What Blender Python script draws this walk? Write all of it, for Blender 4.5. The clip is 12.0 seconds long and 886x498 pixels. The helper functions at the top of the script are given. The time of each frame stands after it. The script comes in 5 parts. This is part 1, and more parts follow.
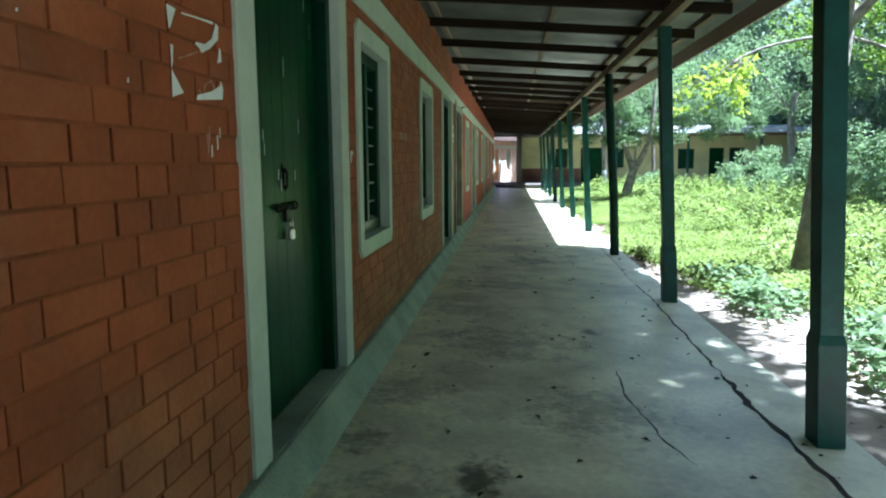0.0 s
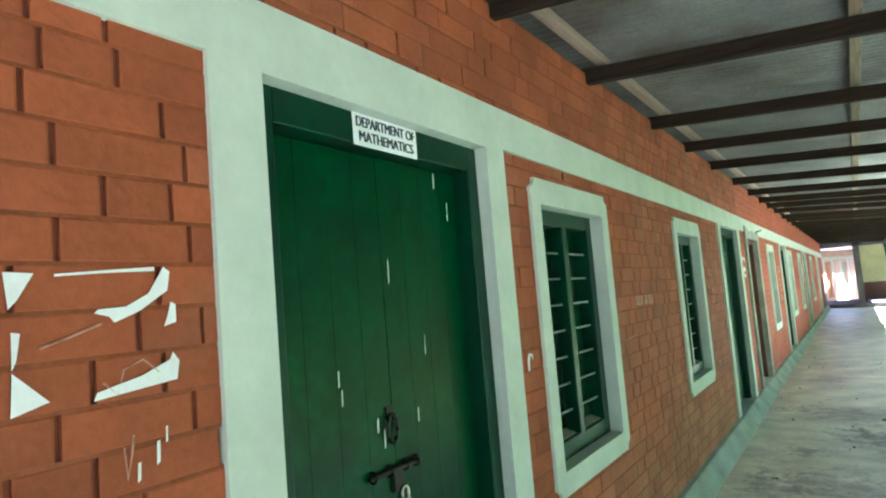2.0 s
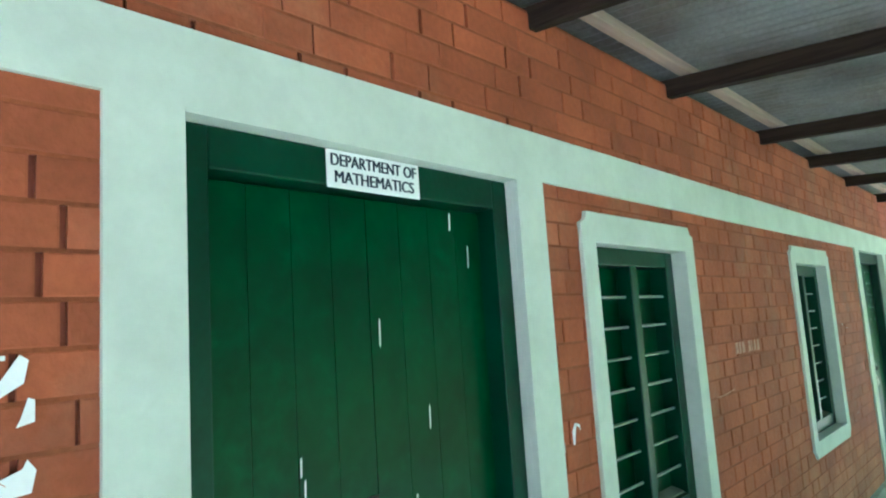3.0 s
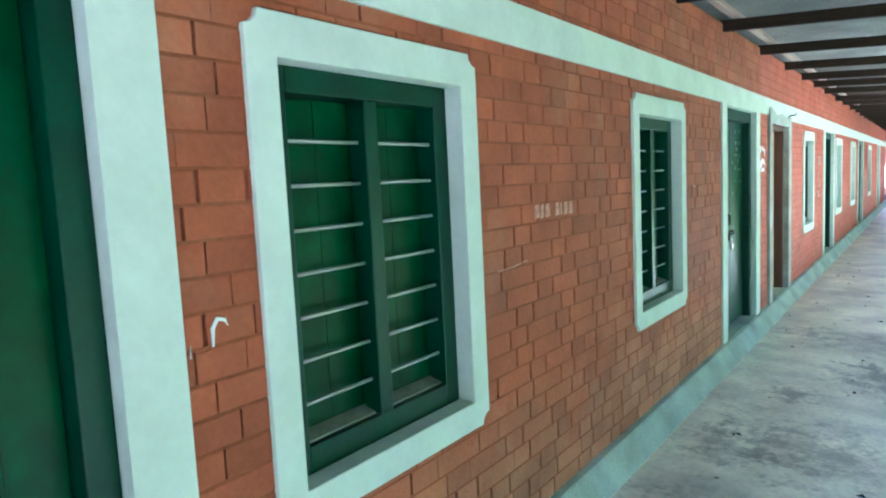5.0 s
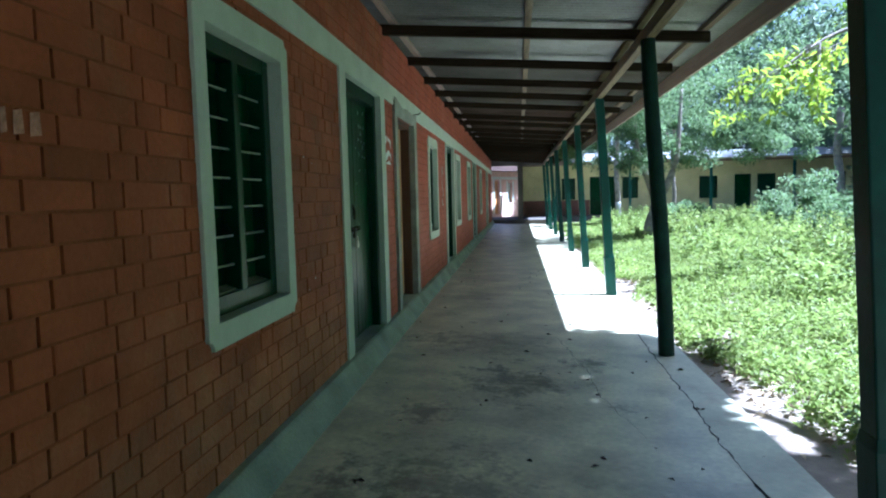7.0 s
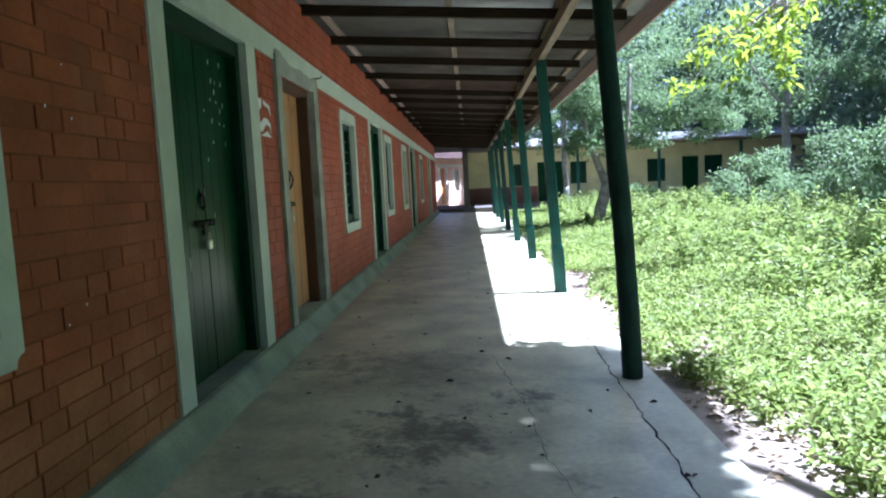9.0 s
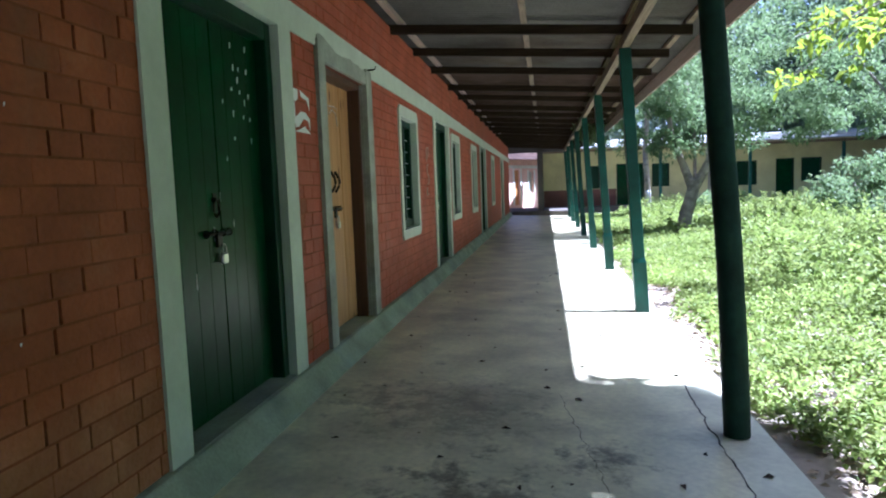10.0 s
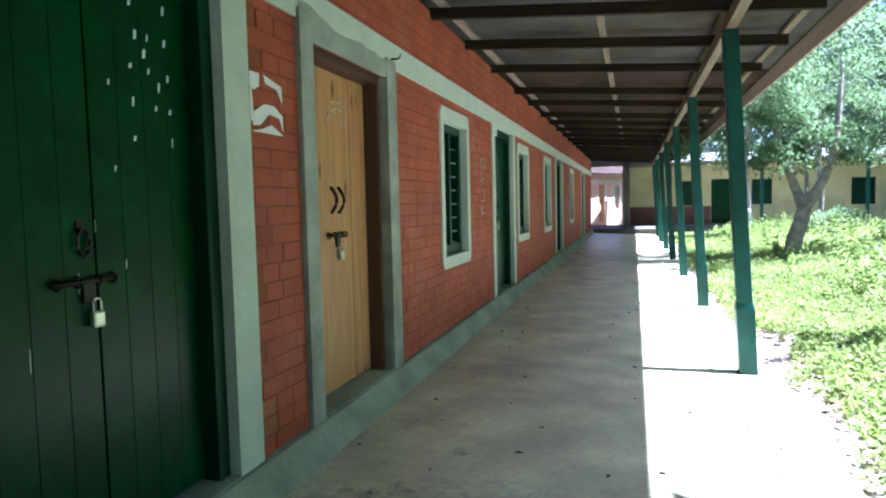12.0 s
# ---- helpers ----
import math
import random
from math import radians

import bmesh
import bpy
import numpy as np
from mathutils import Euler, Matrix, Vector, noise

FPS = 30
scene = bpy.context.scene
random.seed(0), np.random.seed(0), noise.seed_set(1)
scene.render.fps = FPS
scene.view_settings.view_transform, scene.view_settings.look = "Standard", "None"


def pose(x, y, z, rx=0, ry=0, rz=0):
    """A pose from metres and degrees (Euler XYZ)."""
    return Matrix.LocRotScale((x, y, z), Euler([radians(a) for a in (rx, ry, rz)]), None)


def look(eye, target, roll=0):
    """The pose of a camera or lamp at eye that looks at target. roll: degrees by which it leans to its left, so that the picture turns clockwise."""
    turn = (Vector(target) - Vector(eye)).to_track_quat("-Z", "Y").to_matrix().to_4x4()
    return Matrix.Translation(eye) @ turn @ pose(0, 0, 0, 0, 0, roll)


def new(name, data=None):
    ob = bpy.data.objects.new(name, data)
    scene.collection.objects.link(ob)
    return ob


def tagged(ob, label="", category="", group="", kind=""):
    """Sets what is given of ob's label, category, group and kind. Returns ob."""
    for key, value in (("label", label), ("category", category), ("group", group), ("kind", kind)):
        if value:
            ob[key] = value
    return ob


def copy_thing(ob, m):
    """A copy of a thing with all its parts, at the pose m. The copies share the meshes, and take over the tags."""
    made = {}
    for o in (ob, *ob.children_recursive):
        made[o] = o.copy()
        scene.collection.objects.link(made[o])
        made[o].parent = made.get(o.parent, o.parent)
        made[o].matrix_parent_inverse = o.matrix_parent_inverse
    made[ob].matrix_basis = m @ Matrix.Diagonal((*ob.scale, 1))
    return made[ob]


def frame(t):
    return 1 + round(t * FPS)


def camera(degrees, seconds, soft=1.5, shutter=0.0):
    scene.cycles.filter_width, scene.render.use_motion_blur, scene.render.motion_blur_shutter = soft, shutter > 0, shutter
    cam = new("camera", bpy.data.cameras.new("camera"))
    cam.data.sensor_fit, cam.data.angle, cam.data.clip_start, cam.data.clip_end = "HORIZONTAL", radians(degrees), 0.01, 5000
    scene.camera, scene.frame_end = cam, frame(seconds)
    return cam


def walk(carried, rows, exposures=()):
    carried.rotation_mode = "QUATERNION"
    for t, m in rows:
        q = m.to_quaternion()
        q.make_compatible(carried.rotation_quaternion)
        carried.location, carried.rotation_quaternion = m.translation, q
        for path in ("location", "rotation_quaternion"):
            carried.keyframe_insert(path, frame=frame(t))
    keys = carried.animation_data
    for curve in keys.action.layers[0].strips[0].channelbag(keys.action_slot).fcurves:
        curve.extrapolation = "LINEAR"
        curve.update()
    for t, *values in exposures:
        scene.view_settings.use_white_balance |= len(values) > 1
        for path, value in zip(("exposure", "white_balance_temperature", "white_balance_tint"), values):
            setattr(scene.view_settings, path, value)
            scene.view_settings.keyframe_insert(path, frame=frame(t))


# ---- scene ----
cam = camera(68.7, 12.0, soft=2.1)
PATH = [
    (0, (0.922, 2.198, 1.268), (0.713, 4.169, 1.005), -0.3),
    (0.5, (0.948, 2.533, 1.275), (0.652, 4.5, 1.06), 0.0),
    (1, (1.0, 2.845, 1.373), (0.448, 4.755, 1.157), -4.1),
    (1.5, (1.099, 3.144, 1.492), (0.324, 4.987, 1.534), -6.2),
    (2, (1.194, 3.389, 1.581), (0.133, 5.075, 1.747), -4.7),
    (2.5, (1.236, 3.669, 1.667), (-0.045, 5.188, 1.896), -2.5),
    (2.7, (1.25, 3.768, 1.702), (-0.06, 5.258, 1.972), -3.3),
    (4.3, (1.445, 4.505, 1.68), (-0.108, 5.745, 1.532), -2.4),
    (4.5, (1.411, 4.675, 1.71), (-0.048, 6.037, 1.574), -1.5),
    (5, (1.407, 4.974, 1.644), (0.209, 6.563, 1.441), -2.8),
    (5.5, (1.411, 5.349, 1.573), (0.444, 7.091, 1.397), -3.6),
    (6, (1.344, 5.657, 1.492), (0.616, 7.508, 1.283), -1.4),
    (6.5, (1.248, 5.999, 1.38), (0.798, 7.944, 1.263), -0.6),
    (7, (1.228, 6.345, 1.286), (0.993, 8.324, 1.124), -1.4),
    (7.5, (1.296, 6.692, 1.26), (1.221, 8.687, 1.139), -2.3),
    (7.7, (1.326, 6.838, 1.243), (1.299, 8.831, 1.081), -3.1),
    (9.3, (1.466, 8.004, 1.195), (1.322, 9.987, 0.977), -2.4),
    (9.5, (1.479, 8.157, 1.203), (1.268, 10.129, 0.946), -2.3),
    (10, (1.502, 8.488, 1.217), (1.186, 10.454, 1.032), -2.1),
    (10.5, (1.495, 8.848, 1.235), (1.126, 10.807, 1.071), -1.9),
    (11, (1.508, 9.143, 1.272), (0.843, 11.029, 1.232), -5.4),
    (11.5, (1.583, 9.447, 1.292), (0.931, 11.334, 1.172), -3.3),
    (12, (1.6, 9.797, 1.262), (1.035, 11.71, 1.124), -1.3),
]
# the clip's camera opens up while it looks at the wall and closes again towards the court
EXPOSURES = [(0, 2.75, 4700, 12), (0.5, 2.83, 4700, 14), (1.0, 3.34, 4700, 17), (1.5, 4.05, 4700, 18), (2.0, 4.40, 4600, 19), (2.5, 4.47, 4450, 20), (4.3, 4.82, 4180, 28), (5.0, 4.83, 4180, 28),
             (5.5, 4.82, 4330, 30), (6.0, 4.22, 4380, 28), (6.5, 3.35, 4350, 20), (7.0, 2.52, 4430, 21), (7.7, 2.57, 4480, 23), (9.5, 2.54, 4680, 30), (10.5, 2.87, 4680, 31), (11.0, 3.35, 4700, 26), (11.5, 3.42, 4650, 26), (12.0, 3.10, 4600, 26)]
walk(cam, [(t, look(a, b, r)) for t, a, b, r in PATH], EXPOSURES)

# ---------------------------------------------------------------- light
SUN_EL, SUN_AZ = 61.0, 9.3          # degrees; azimuth from +x towards +y
sun_dir = Vector((math.cos(radians(SUN_EL)) * math.cos(radians(SUN_AZ)),
                  math.cos(radians(SUN_EL)) * math.sin(radians(SUN_AZ)), math.sin(radians(SUN_EL))))
world = bpy.data.worlds.new("sky")
scene.world = world
world.use_nodes = True
wn, wl = world.node_tree.nodes, world.node_tree.links
sky = wn.new("ShaderNodeTexSky")
sky.sky_type, sky.sun_disc = "NISHITA", False
sky.sun_elevation, sky.sun_rotation = radians(SUN_EL), radians(90 - SUN_AZ)
sky.dust_density, sky.air_density = 2.5, 1.0
wl.new(sky.outputs[0], wn["Background"].inputs[0])
wn["Background"].inputs[1].default_value = 0.042
sun = new("sun", bpy.data.lights.new("sun", "SUN"))
sun.data.energy, sun.data.angle, sun.data.color = 5.0, radians(0.9), (1.0, 0.95, 0.86)
sun.matrix_world = look(sun_dir * 40, (0, 0, 0))

# ---------------------------------------------------------------- materials
def material(name, colour, rough=0.8, metal=0.0, scale=6.0, vary=0.25, bump=0.15, fine=60.0, tint=None, spots=None, random_value=0.0, spec=0.3, fade=None):
    """A surface with two scales of variation; tint: a second colour that shows in worn patches."""
    m = bpy.data.materials.new(name)
    m.use_nodes = True
    n, l = m.node_tree.nodes, m.node_tree.links
    b = n["Principled BSDF"]
    b.inputs["Roughness"].default_value, b.inputs["Metallic"].default_value = rough, metal
    b.inputs["Specular IOR Level"].default_value = spec
    co = n.new("ShaderNodeNewGeometry").outputs["Position"]
    big = n.new("ShaderNodeTexNoise")
    big.inputs["Scale"].default_value, big.inputs["Detail"].default_value = scale, 5
    small = n.new("ShaderNodeTexNoise")
    small.inputs["Scale"].default_value, small.inputs["Detail"].default_value = fine, 4
    l.new(co, big.inputs["Vector"]), l.new(co, small.inputs["Vector"])
    ramp = n.new("ShaderNodeMapRange")
    ramp.inputs["From Min"].default_value, ramp.inputs["From Max"].default_value = 0.3, 0.7
    ramp.inputs["To Min"].default_value, ramp.inputs["To Max"].default_value = 1 - vary, 1 + vary * 0.6
    l.new(big.outputs["Fac"], ramp.inputs["Value"])
    grain = n.new("ShaderNodeMapRange")
    grain.inputs["From Min"].default_value, grain.inputs["From Max"].default_value = 0.25, 0.75
    grain.inputs["To Min"].default_value, grain.inputs["To Max"].default_value = 1 - vary * 0.45, 1 + vary * 0.35
    l.new(small.outputs["Fac"], grain.inputs["Value"])
    mul = n.new("ShaderNodeMath")
    mul.operation = "MULTIPLY"
    l.new(ramp.outputs[0], mul.inputs[0]), l.new(grain.outputs[0], mul.inputs[1])
    factor = mul.outputs[0]
    if random_value:
        info, geo = n.new("ShaderNodeObjectInfo"), n.new("ShaderNodeNewGeometry")
        add = n.new("ShaderNodeMath")
        l.new(info.outputs["Random"], add.inputs[0]), l.new(geo.outputs["Random Per Island"], add.inputs[1])
        fr = n.new("ShaderNodeMath")
        fr.operation = "FRACT"
        l.new(add.outputs[0], fr.inputs[0])
        mr = n.new("ShaderNodeMapRange")
        mr.inputs["To Min"].default_value, mr.inputs["To Max"].default_value = 1 - random_value, 1 + random_value
        l.new(fr.outputs[0], mr.inputs["Value"])
        m2 = n.new("ShaderNodeMath")
        m2.operation = "MULTIPLY"
        l.new(factor, m2.inputs[0]), l.new(mr.outputs[0], m2.inputs[1])
        factor = m2.outputs[0]
    base = n.new("ShaderNodeRGB")
    base.outputs[0].default_value = (*colour, 1)
    col = base.outputs[0]
    if tint:
        patch = n.new("ShaderNodeTexNoise")
        patch.inputs["Scale"].default_value, patch.inputs["Detail"].default_value = scale * 0.45, 8
        patch.inputs["Roughness"].default_value = 0.65
        l.new(co, patch.inputs["Vector"])
        pr = n.new("ShaderNodeMapRange")
        pr.inputs["From Min"].default_value, pr.inputs["From Max"].default_value = 0.52, 0.68
        l.new(patch.outputs["Fac"], pr.inputs["Value"])
        mx = n.new("ShaderNodeMix")
        mx.data_type = "RGBA"
        l.new(pr.outputs[0], mx.inputs["Factor"]), l.new(col, mx.inputs[6])
        mx.inputs[7].default_value = (*tint, 1)
        col = mx.outputs[2]
    if fade:                                  # paint worn off and dusty up to a height
        sep = n.new("ShaderNodeSeparateXYZ")
        l.new(co, sep.inputs[0])
        fn = n.new("ShaderNodeTexNoise")
        fn.inputs["Scale"].default_value, fn.inputs["Detail"].default_value = 1.7, 7
        fn.inputs["Roughness"].default_value = 0.65
        l.new(co, fn.inputs["Vector"])
        fa = n.new("ShaderNodeMath")
        fa.operation = "MULTIPLY_ADD"
        l.new(fn.outputs["Fac"], fa.inputs[0])
        fa.inputs[1].default_value = -fade[0] * 2.2
        l.new(sep.outputs["Z"], fa.inputs[2])
        fm = n.new("ShaderNodeMapRange")
        fm.inputs["From Min"].default_value, fm.inputs["From Max"].default_value = -fade[0] * 0.95, fade[0] * 0.1
        fm.inputs["To Min"].default_value, fm.inputs["To Max"].default_value = 0.8, 0.0
        l.new(fa.outputs[0], fm.inputs["Value"])
        fx = n.new("ShaderNodeMix")
        fx.data_type = "RGBA"
        l.new(fm.outputs[0], fx.inputs["Factor"]), l.new(col, fx.inputs[6])
        fx.inputs[7].default_value = (*fade[1], 1)
        col = fx.outputs[2]
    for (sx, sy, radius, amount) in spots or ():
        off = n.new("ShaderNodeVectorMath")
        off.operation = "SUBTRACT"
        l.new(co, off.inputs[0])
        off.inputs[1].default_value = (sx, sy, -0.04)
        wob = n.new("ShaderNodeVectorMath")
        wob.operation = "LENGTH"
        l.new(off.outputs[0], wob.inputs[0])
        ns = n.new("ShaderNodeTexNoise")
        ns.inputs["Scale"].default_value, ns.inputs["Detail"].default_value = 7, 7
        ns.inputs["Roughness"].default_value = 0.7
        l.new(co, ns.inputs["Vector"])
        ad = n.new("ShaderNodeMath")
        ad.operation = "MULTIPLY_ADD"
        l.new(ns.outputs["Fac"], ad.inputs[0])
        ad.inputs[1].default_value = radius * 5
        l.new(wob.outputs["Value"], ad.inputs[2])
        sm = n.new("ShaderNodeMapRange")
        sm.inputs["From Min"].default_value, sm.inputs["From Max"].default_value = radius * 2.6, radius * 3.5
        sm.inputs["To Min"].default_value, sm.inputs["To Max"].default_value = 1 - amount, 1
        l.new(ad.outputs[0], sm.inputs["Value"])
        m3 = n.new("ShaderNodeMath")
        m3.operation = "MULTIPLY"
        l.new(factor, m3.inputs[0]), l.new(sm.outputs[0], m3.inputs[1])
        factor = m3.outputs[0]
    sc = n.new("ShaderNodeVectorMath")
    sc.operation = "SCALE"
    l.new(col, sc.inputs[0]), l.new(factor, sc.inputs["Scale"])
    l.new(sc.outputs[0], b.inputs["Base Color"])
    if bump:
        relief = n.new("ShaderNodeTexNoise")
        relief.inputs["Scale"].default_value, relief.inputs["Detail"].default_value = fine * 0.3, 3
        l.new(co, relief.inputs["Vector"])
        both = n.new("ShaderNodeMath")
        both.operation = "MULTIPLY_ADD"
        l.new(relief.outputs["Fac"], both.inputs[0])
        both.inputs[1].default_value = 1.6
        l.new(small.outputs["Fac"], both.inputs[2])
        bp = n.new("ShaderNodeBump")
        bp.inputs["Strength"].default_value, bp.inputs["Distance"].default_value = bump, 0.01
        l.new(both.outputs[0], bp.inputs["Height"])
        l.new(bp.outputs[0], b.inputs["Normal"])
    return m


def leaf_material(name, colour, other, through_light=0.45):
    m = bpy.data.materials.new(name)
    m.use_nodes = True
    n, l = m.node_tree.nodes, m.node_tree.links
    geo = n.new("ShaderNodeNewGeometry")
    mx = n.new("ShaderNodeMix")
    mx.data_type = "RGBA"
    l.new(geo.outputs["Random Per Island"], mx.inputs["Factor"])
    mx.inputs[6].default_value, mx.inputs[7].default_value = (*colour, 1), (*other, 1)
    big = n.new("ShaderNodeTexNoise")
    big.inputs["Scale"].default_value = 0.8
    l.new(geo.outputs["Position"], big.inputs["Vector"])
    mr = n.new("ShaderNodeMapRange")
    mr.inputs["To Min"].default_value, mr.inputs["To Max"].default_value = 0.55, 1.45
    l.new(big.outputs["Fac"], mr.inputs["Value"])
    sc = n.new("ShaderNodeVectorMath")
    sc.operation = "SCALE"
    l.new(mx.outputs[2], sc.inputs[0]), l.new(mr.outputs[0], sc.inputs["Scale"])
    b = n["Principled BSDF"]
    b.inputs["Roughness"].default_value, b.inputs["Specular IOR Level"].default_value = 0.55, 0.3
    tr = n.new("ShaderNodeBsdfTranslucent")
    mix = n.new("ShaderNodeMixShader")
    mix.inputs[0].default_value = through_light
    l.new(sc.outputs[0], b.inputs["Base Color"]), l.new(sc.outputs[0], tr.inputs["Color"])
    l.new(b.outputs[0], mix.inputs[1]), l.new(tr.outputs[0], mix.inputs[2])
    l.new(mix.outputs[0], n["Material Output"].inputs["Surface"])
    return m


def wood_material(name, colour, dark, axis_scale=(30, 30, 1.6), knots=True, rough=0.55, spec=0.4):
    m = bpy.data.materials.new(name)
    m.use_nodes = True
    n, l = m.node_tree.nodes, m.node_tree.links
    geo = n.new("ShaderNodeNewGeometry")
    mp = n.new("ShaderNodeMapping")
    mp.inputs["Scale"].default_value = axis_scale
    l.new(geo.outputs["Position"], mp.inputs["Vector"])
    ns = n.new("ShaderNodeTexNoise")
    ns.inputs["Scale"].default_value, ns.inputs["Detail"].default_value = 1.0, 6
    ns.inputs["Distortion"].default_value = 1.2
    l.new(mp.outputs[0], ns.inputs["Vector"])
    mr = n.new("ShaderNodeMapRange")
    mr.inputs["From Min"].default_value, mr.inputs["From Max"].default_value = 0.35, 0.75
    l.new(ns.outputs["Fac"], mr.inputs["Value"])
    mx = n.new("ShaderNodeMix")
    mx.data_type = "RGBA"
    l.new(mr.outputs[0], mx.inputs["Factor"])
    mx.inputs[6].default_value, mx.inputs[7].default_value = (*colour, 1), (*dark, 1)
    col = mx.outputs[2]
    if knots:
        vm = n.new("ShaderNodeMapping")
        vm.inputs["Scale"].default_value = (7.0, 7.0, 2.6)
        l.new(geo.outputs["Position"], vm.inputs["Vector"])
        vo = n.new("ShaderNodeTexVoronoi")
        vo.inputs["Scale"].default_value = 1.0
        l.new(vm.outputs[0], vo.inputs["Vector"])
        kr = n.new("ShaderNodeMapRange")
        kr.inputs["From Min"].default_value, kr.inputs["From Max"].default_value = 0.10, 0.20
        kr.inputs["To Min"].default_value, kr.inputs["To Max"].default_value = 1.0, 0.0
        l.new(vo.outputs["Distance"], kr.inputs["Value"])
        m2 = n.new("ShaderNodeMix")
        m2.data_type = "RGBA"
        l.new(kr.outputs[0], m2.inputs["Factor"]), l.new(col, m2.inputs[6])
        m2.inputs[7].default_value = (dark[0] * 0.35, dark[1] * 0.3, dark[2] * 0.3, 1)
        col = m2.outputs[2]
    b = n["Principled BSDF"]
    l.new(col, b.inputs["Base Color"])
    b.inputs["Roughness"].default_value, b.inputs["Specular IOR Level"].default_value = rough, spec
    bp = n.new("ShaderNodeBump")
    bp.inputs["Strength"].default_value, bp.inputs["Distance"].default_value = 0.2, 0.004
    l.new(ns.outputs["Fac"], bp.inputs["Height"]), l.new(bp.outputs[0], b.inputs["Normal"])
    return m


M_BRICK = material("red_painted_brick", (0.295, 0.080, 0.024), 0.75, scale=3.0, vary=0.26, bump=0.4, fine=45, tint=(0.295, 0.118, 0.052), random_value=0.15, fade=(0.62, (0.35, 0.165, 0.07)))
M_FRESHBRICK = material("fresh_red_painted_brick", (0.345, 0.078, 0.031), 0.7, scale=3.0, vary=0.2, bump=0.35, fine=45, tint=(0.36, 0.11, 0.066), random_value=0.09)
M_BED = material("rubbed_mortar_bed", (0.225, 0.064, 0.019), 0.9, scale=4, vary=0.35, bump=0.4, tint=(0.245, 0.088, 0.034))
M_MORTAR = material("painted_mortar", (0.17, 0.048, 0.024), 0.9, scale=5, vary=0.25, bump=0.3)
M_TRIM = material("pale_mint_plaster", (0.545, 0.605, 0.505), 0.7, scale=4, vary=0.10, bump=0.12, fine=30)
M_CEMENT = material("grey_cement", (0.34, 0.36, 0.30), 0.85, scale=5, vary=0.25, bump=0.25, tint=(0.24, 0.25, 0.21))
M_PLINTH = material("plinth_cement", (0.33, 0.37, 0.26), 0.75, scale=3, vary=0.3, bump=0.2, tint=(0.25, 0.295, 0.245))
# the last four spots darken patches along the wall foot, the others are stains
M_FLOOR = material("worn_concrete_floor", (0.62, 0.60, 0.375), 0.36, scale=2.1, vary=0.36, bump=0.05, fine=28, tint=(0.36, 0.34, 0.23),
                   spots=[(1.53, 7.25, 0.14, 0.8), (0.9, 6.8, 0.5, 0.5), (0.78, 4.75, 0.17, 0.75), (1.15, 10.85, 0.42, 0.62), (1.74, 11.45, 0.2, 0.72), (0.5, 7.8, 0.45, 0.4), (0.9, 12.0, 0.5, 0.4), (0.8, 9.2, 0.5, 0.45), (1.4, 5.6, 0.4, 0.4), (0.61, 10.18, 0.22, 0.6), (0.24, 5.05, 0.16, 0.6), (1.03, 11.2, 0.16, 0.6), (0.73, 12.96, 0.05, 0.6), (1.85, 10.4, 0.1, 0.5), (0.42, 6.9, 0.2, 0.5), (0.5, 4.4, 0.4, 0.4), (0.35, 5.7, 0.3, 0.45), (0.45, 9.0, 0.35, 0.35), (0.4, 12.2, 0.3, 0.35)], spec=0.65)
M_EDGE = material("pale_concrete_edging", (0.60, 0.61, 0.42), 0.5, scale=2.6, vary=0.25, bump=0.12, fine=30, tint=(0.47, 0.45, 0.30), spec=0.5)
M_CRACK = material("crack_shadow", (0.035, 0.032, 0.028), 0.95, bump=0.3)
M_GREEN = material("dark_green_gloss_paint", (0.002, 0.040, 0.010), 0.32, scale=5, vary=0.35, bump=0.06, fine=18, tint=(0.003, 0.058, 0.016), spec=0.15)
M_FRAME = material("dark_green_frame_paint", (0.0015, 0.034, 0.013), 0.4, scale=6, vary=0.3, bump=0.08, spec=0.25)
M_POST = material("teal_green_post_paint", (0.006, 0.060, 0.044), 0.42, scale=4, vary=0.35, bump=0.12, fine=25, tint=(0.010, 0.084, 0.062), spec=0.35)
M_LOG = material("blackened_green_log", (0.010, 0.040, 0.028), 0.7, scale=6, vary=0.4, bump=0.4, fine=30)
M_PINE = wood_material("new_pine", (0.52, 0.28, 0.095), (0.34, 0.155, 0.045))
M_BROWN = wood_material("brown_door_frame", (0.10, 0.045, 0.022), (0.055, 0.025, 0.014), knots=False)
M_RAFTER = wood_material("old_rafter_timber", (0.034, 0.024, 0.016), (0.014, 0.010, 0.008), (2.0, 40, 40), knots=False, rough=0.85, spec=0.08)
M_BEAM = wood_material("grey_brown_beam_timber", (0.22, 0.17, 0.115), (0.10, 0.078, 0.053), (40, 2.0, 40), knots=False, rough=0.8, spec=0.15)
M_FASCIA = wood_material("pale_fascia_board", (0.36, 0.27, 0.21), (0.24, 0.18, 0.14), (40, 1.6, 40), knots=False)
M_SHEET = material("galvanised_sheet", (0.25, 0.255, 0.235), 0.55, 0.3, scale=1.2, vary=0.4, bump=0.05, tint=(0.15, 0.12, 0.085))
M_DARKSHEET = material("darker_sheet", (0.095, 0.09, 0.078), 0.85, 0.0, scale=1.2, vary=0.4, bump=0.05, tint=(0.07, 0.055, 0.04), spec=0.1)
# paler copy of the galvanised sheet, its colour lifted to look sunlit
M_ROOF = material("sunlit_roof_sheet", (0.36, 0.37, 0.35), 0.5, 0.4, scale=1.2, vary=0.35, bump=0.05, tint=(0.22, 0.18, 0.14))
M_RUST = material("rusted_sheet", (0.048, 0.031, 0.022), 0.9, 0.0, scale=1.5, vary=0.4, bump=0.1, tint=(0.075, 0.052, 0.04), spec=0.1)
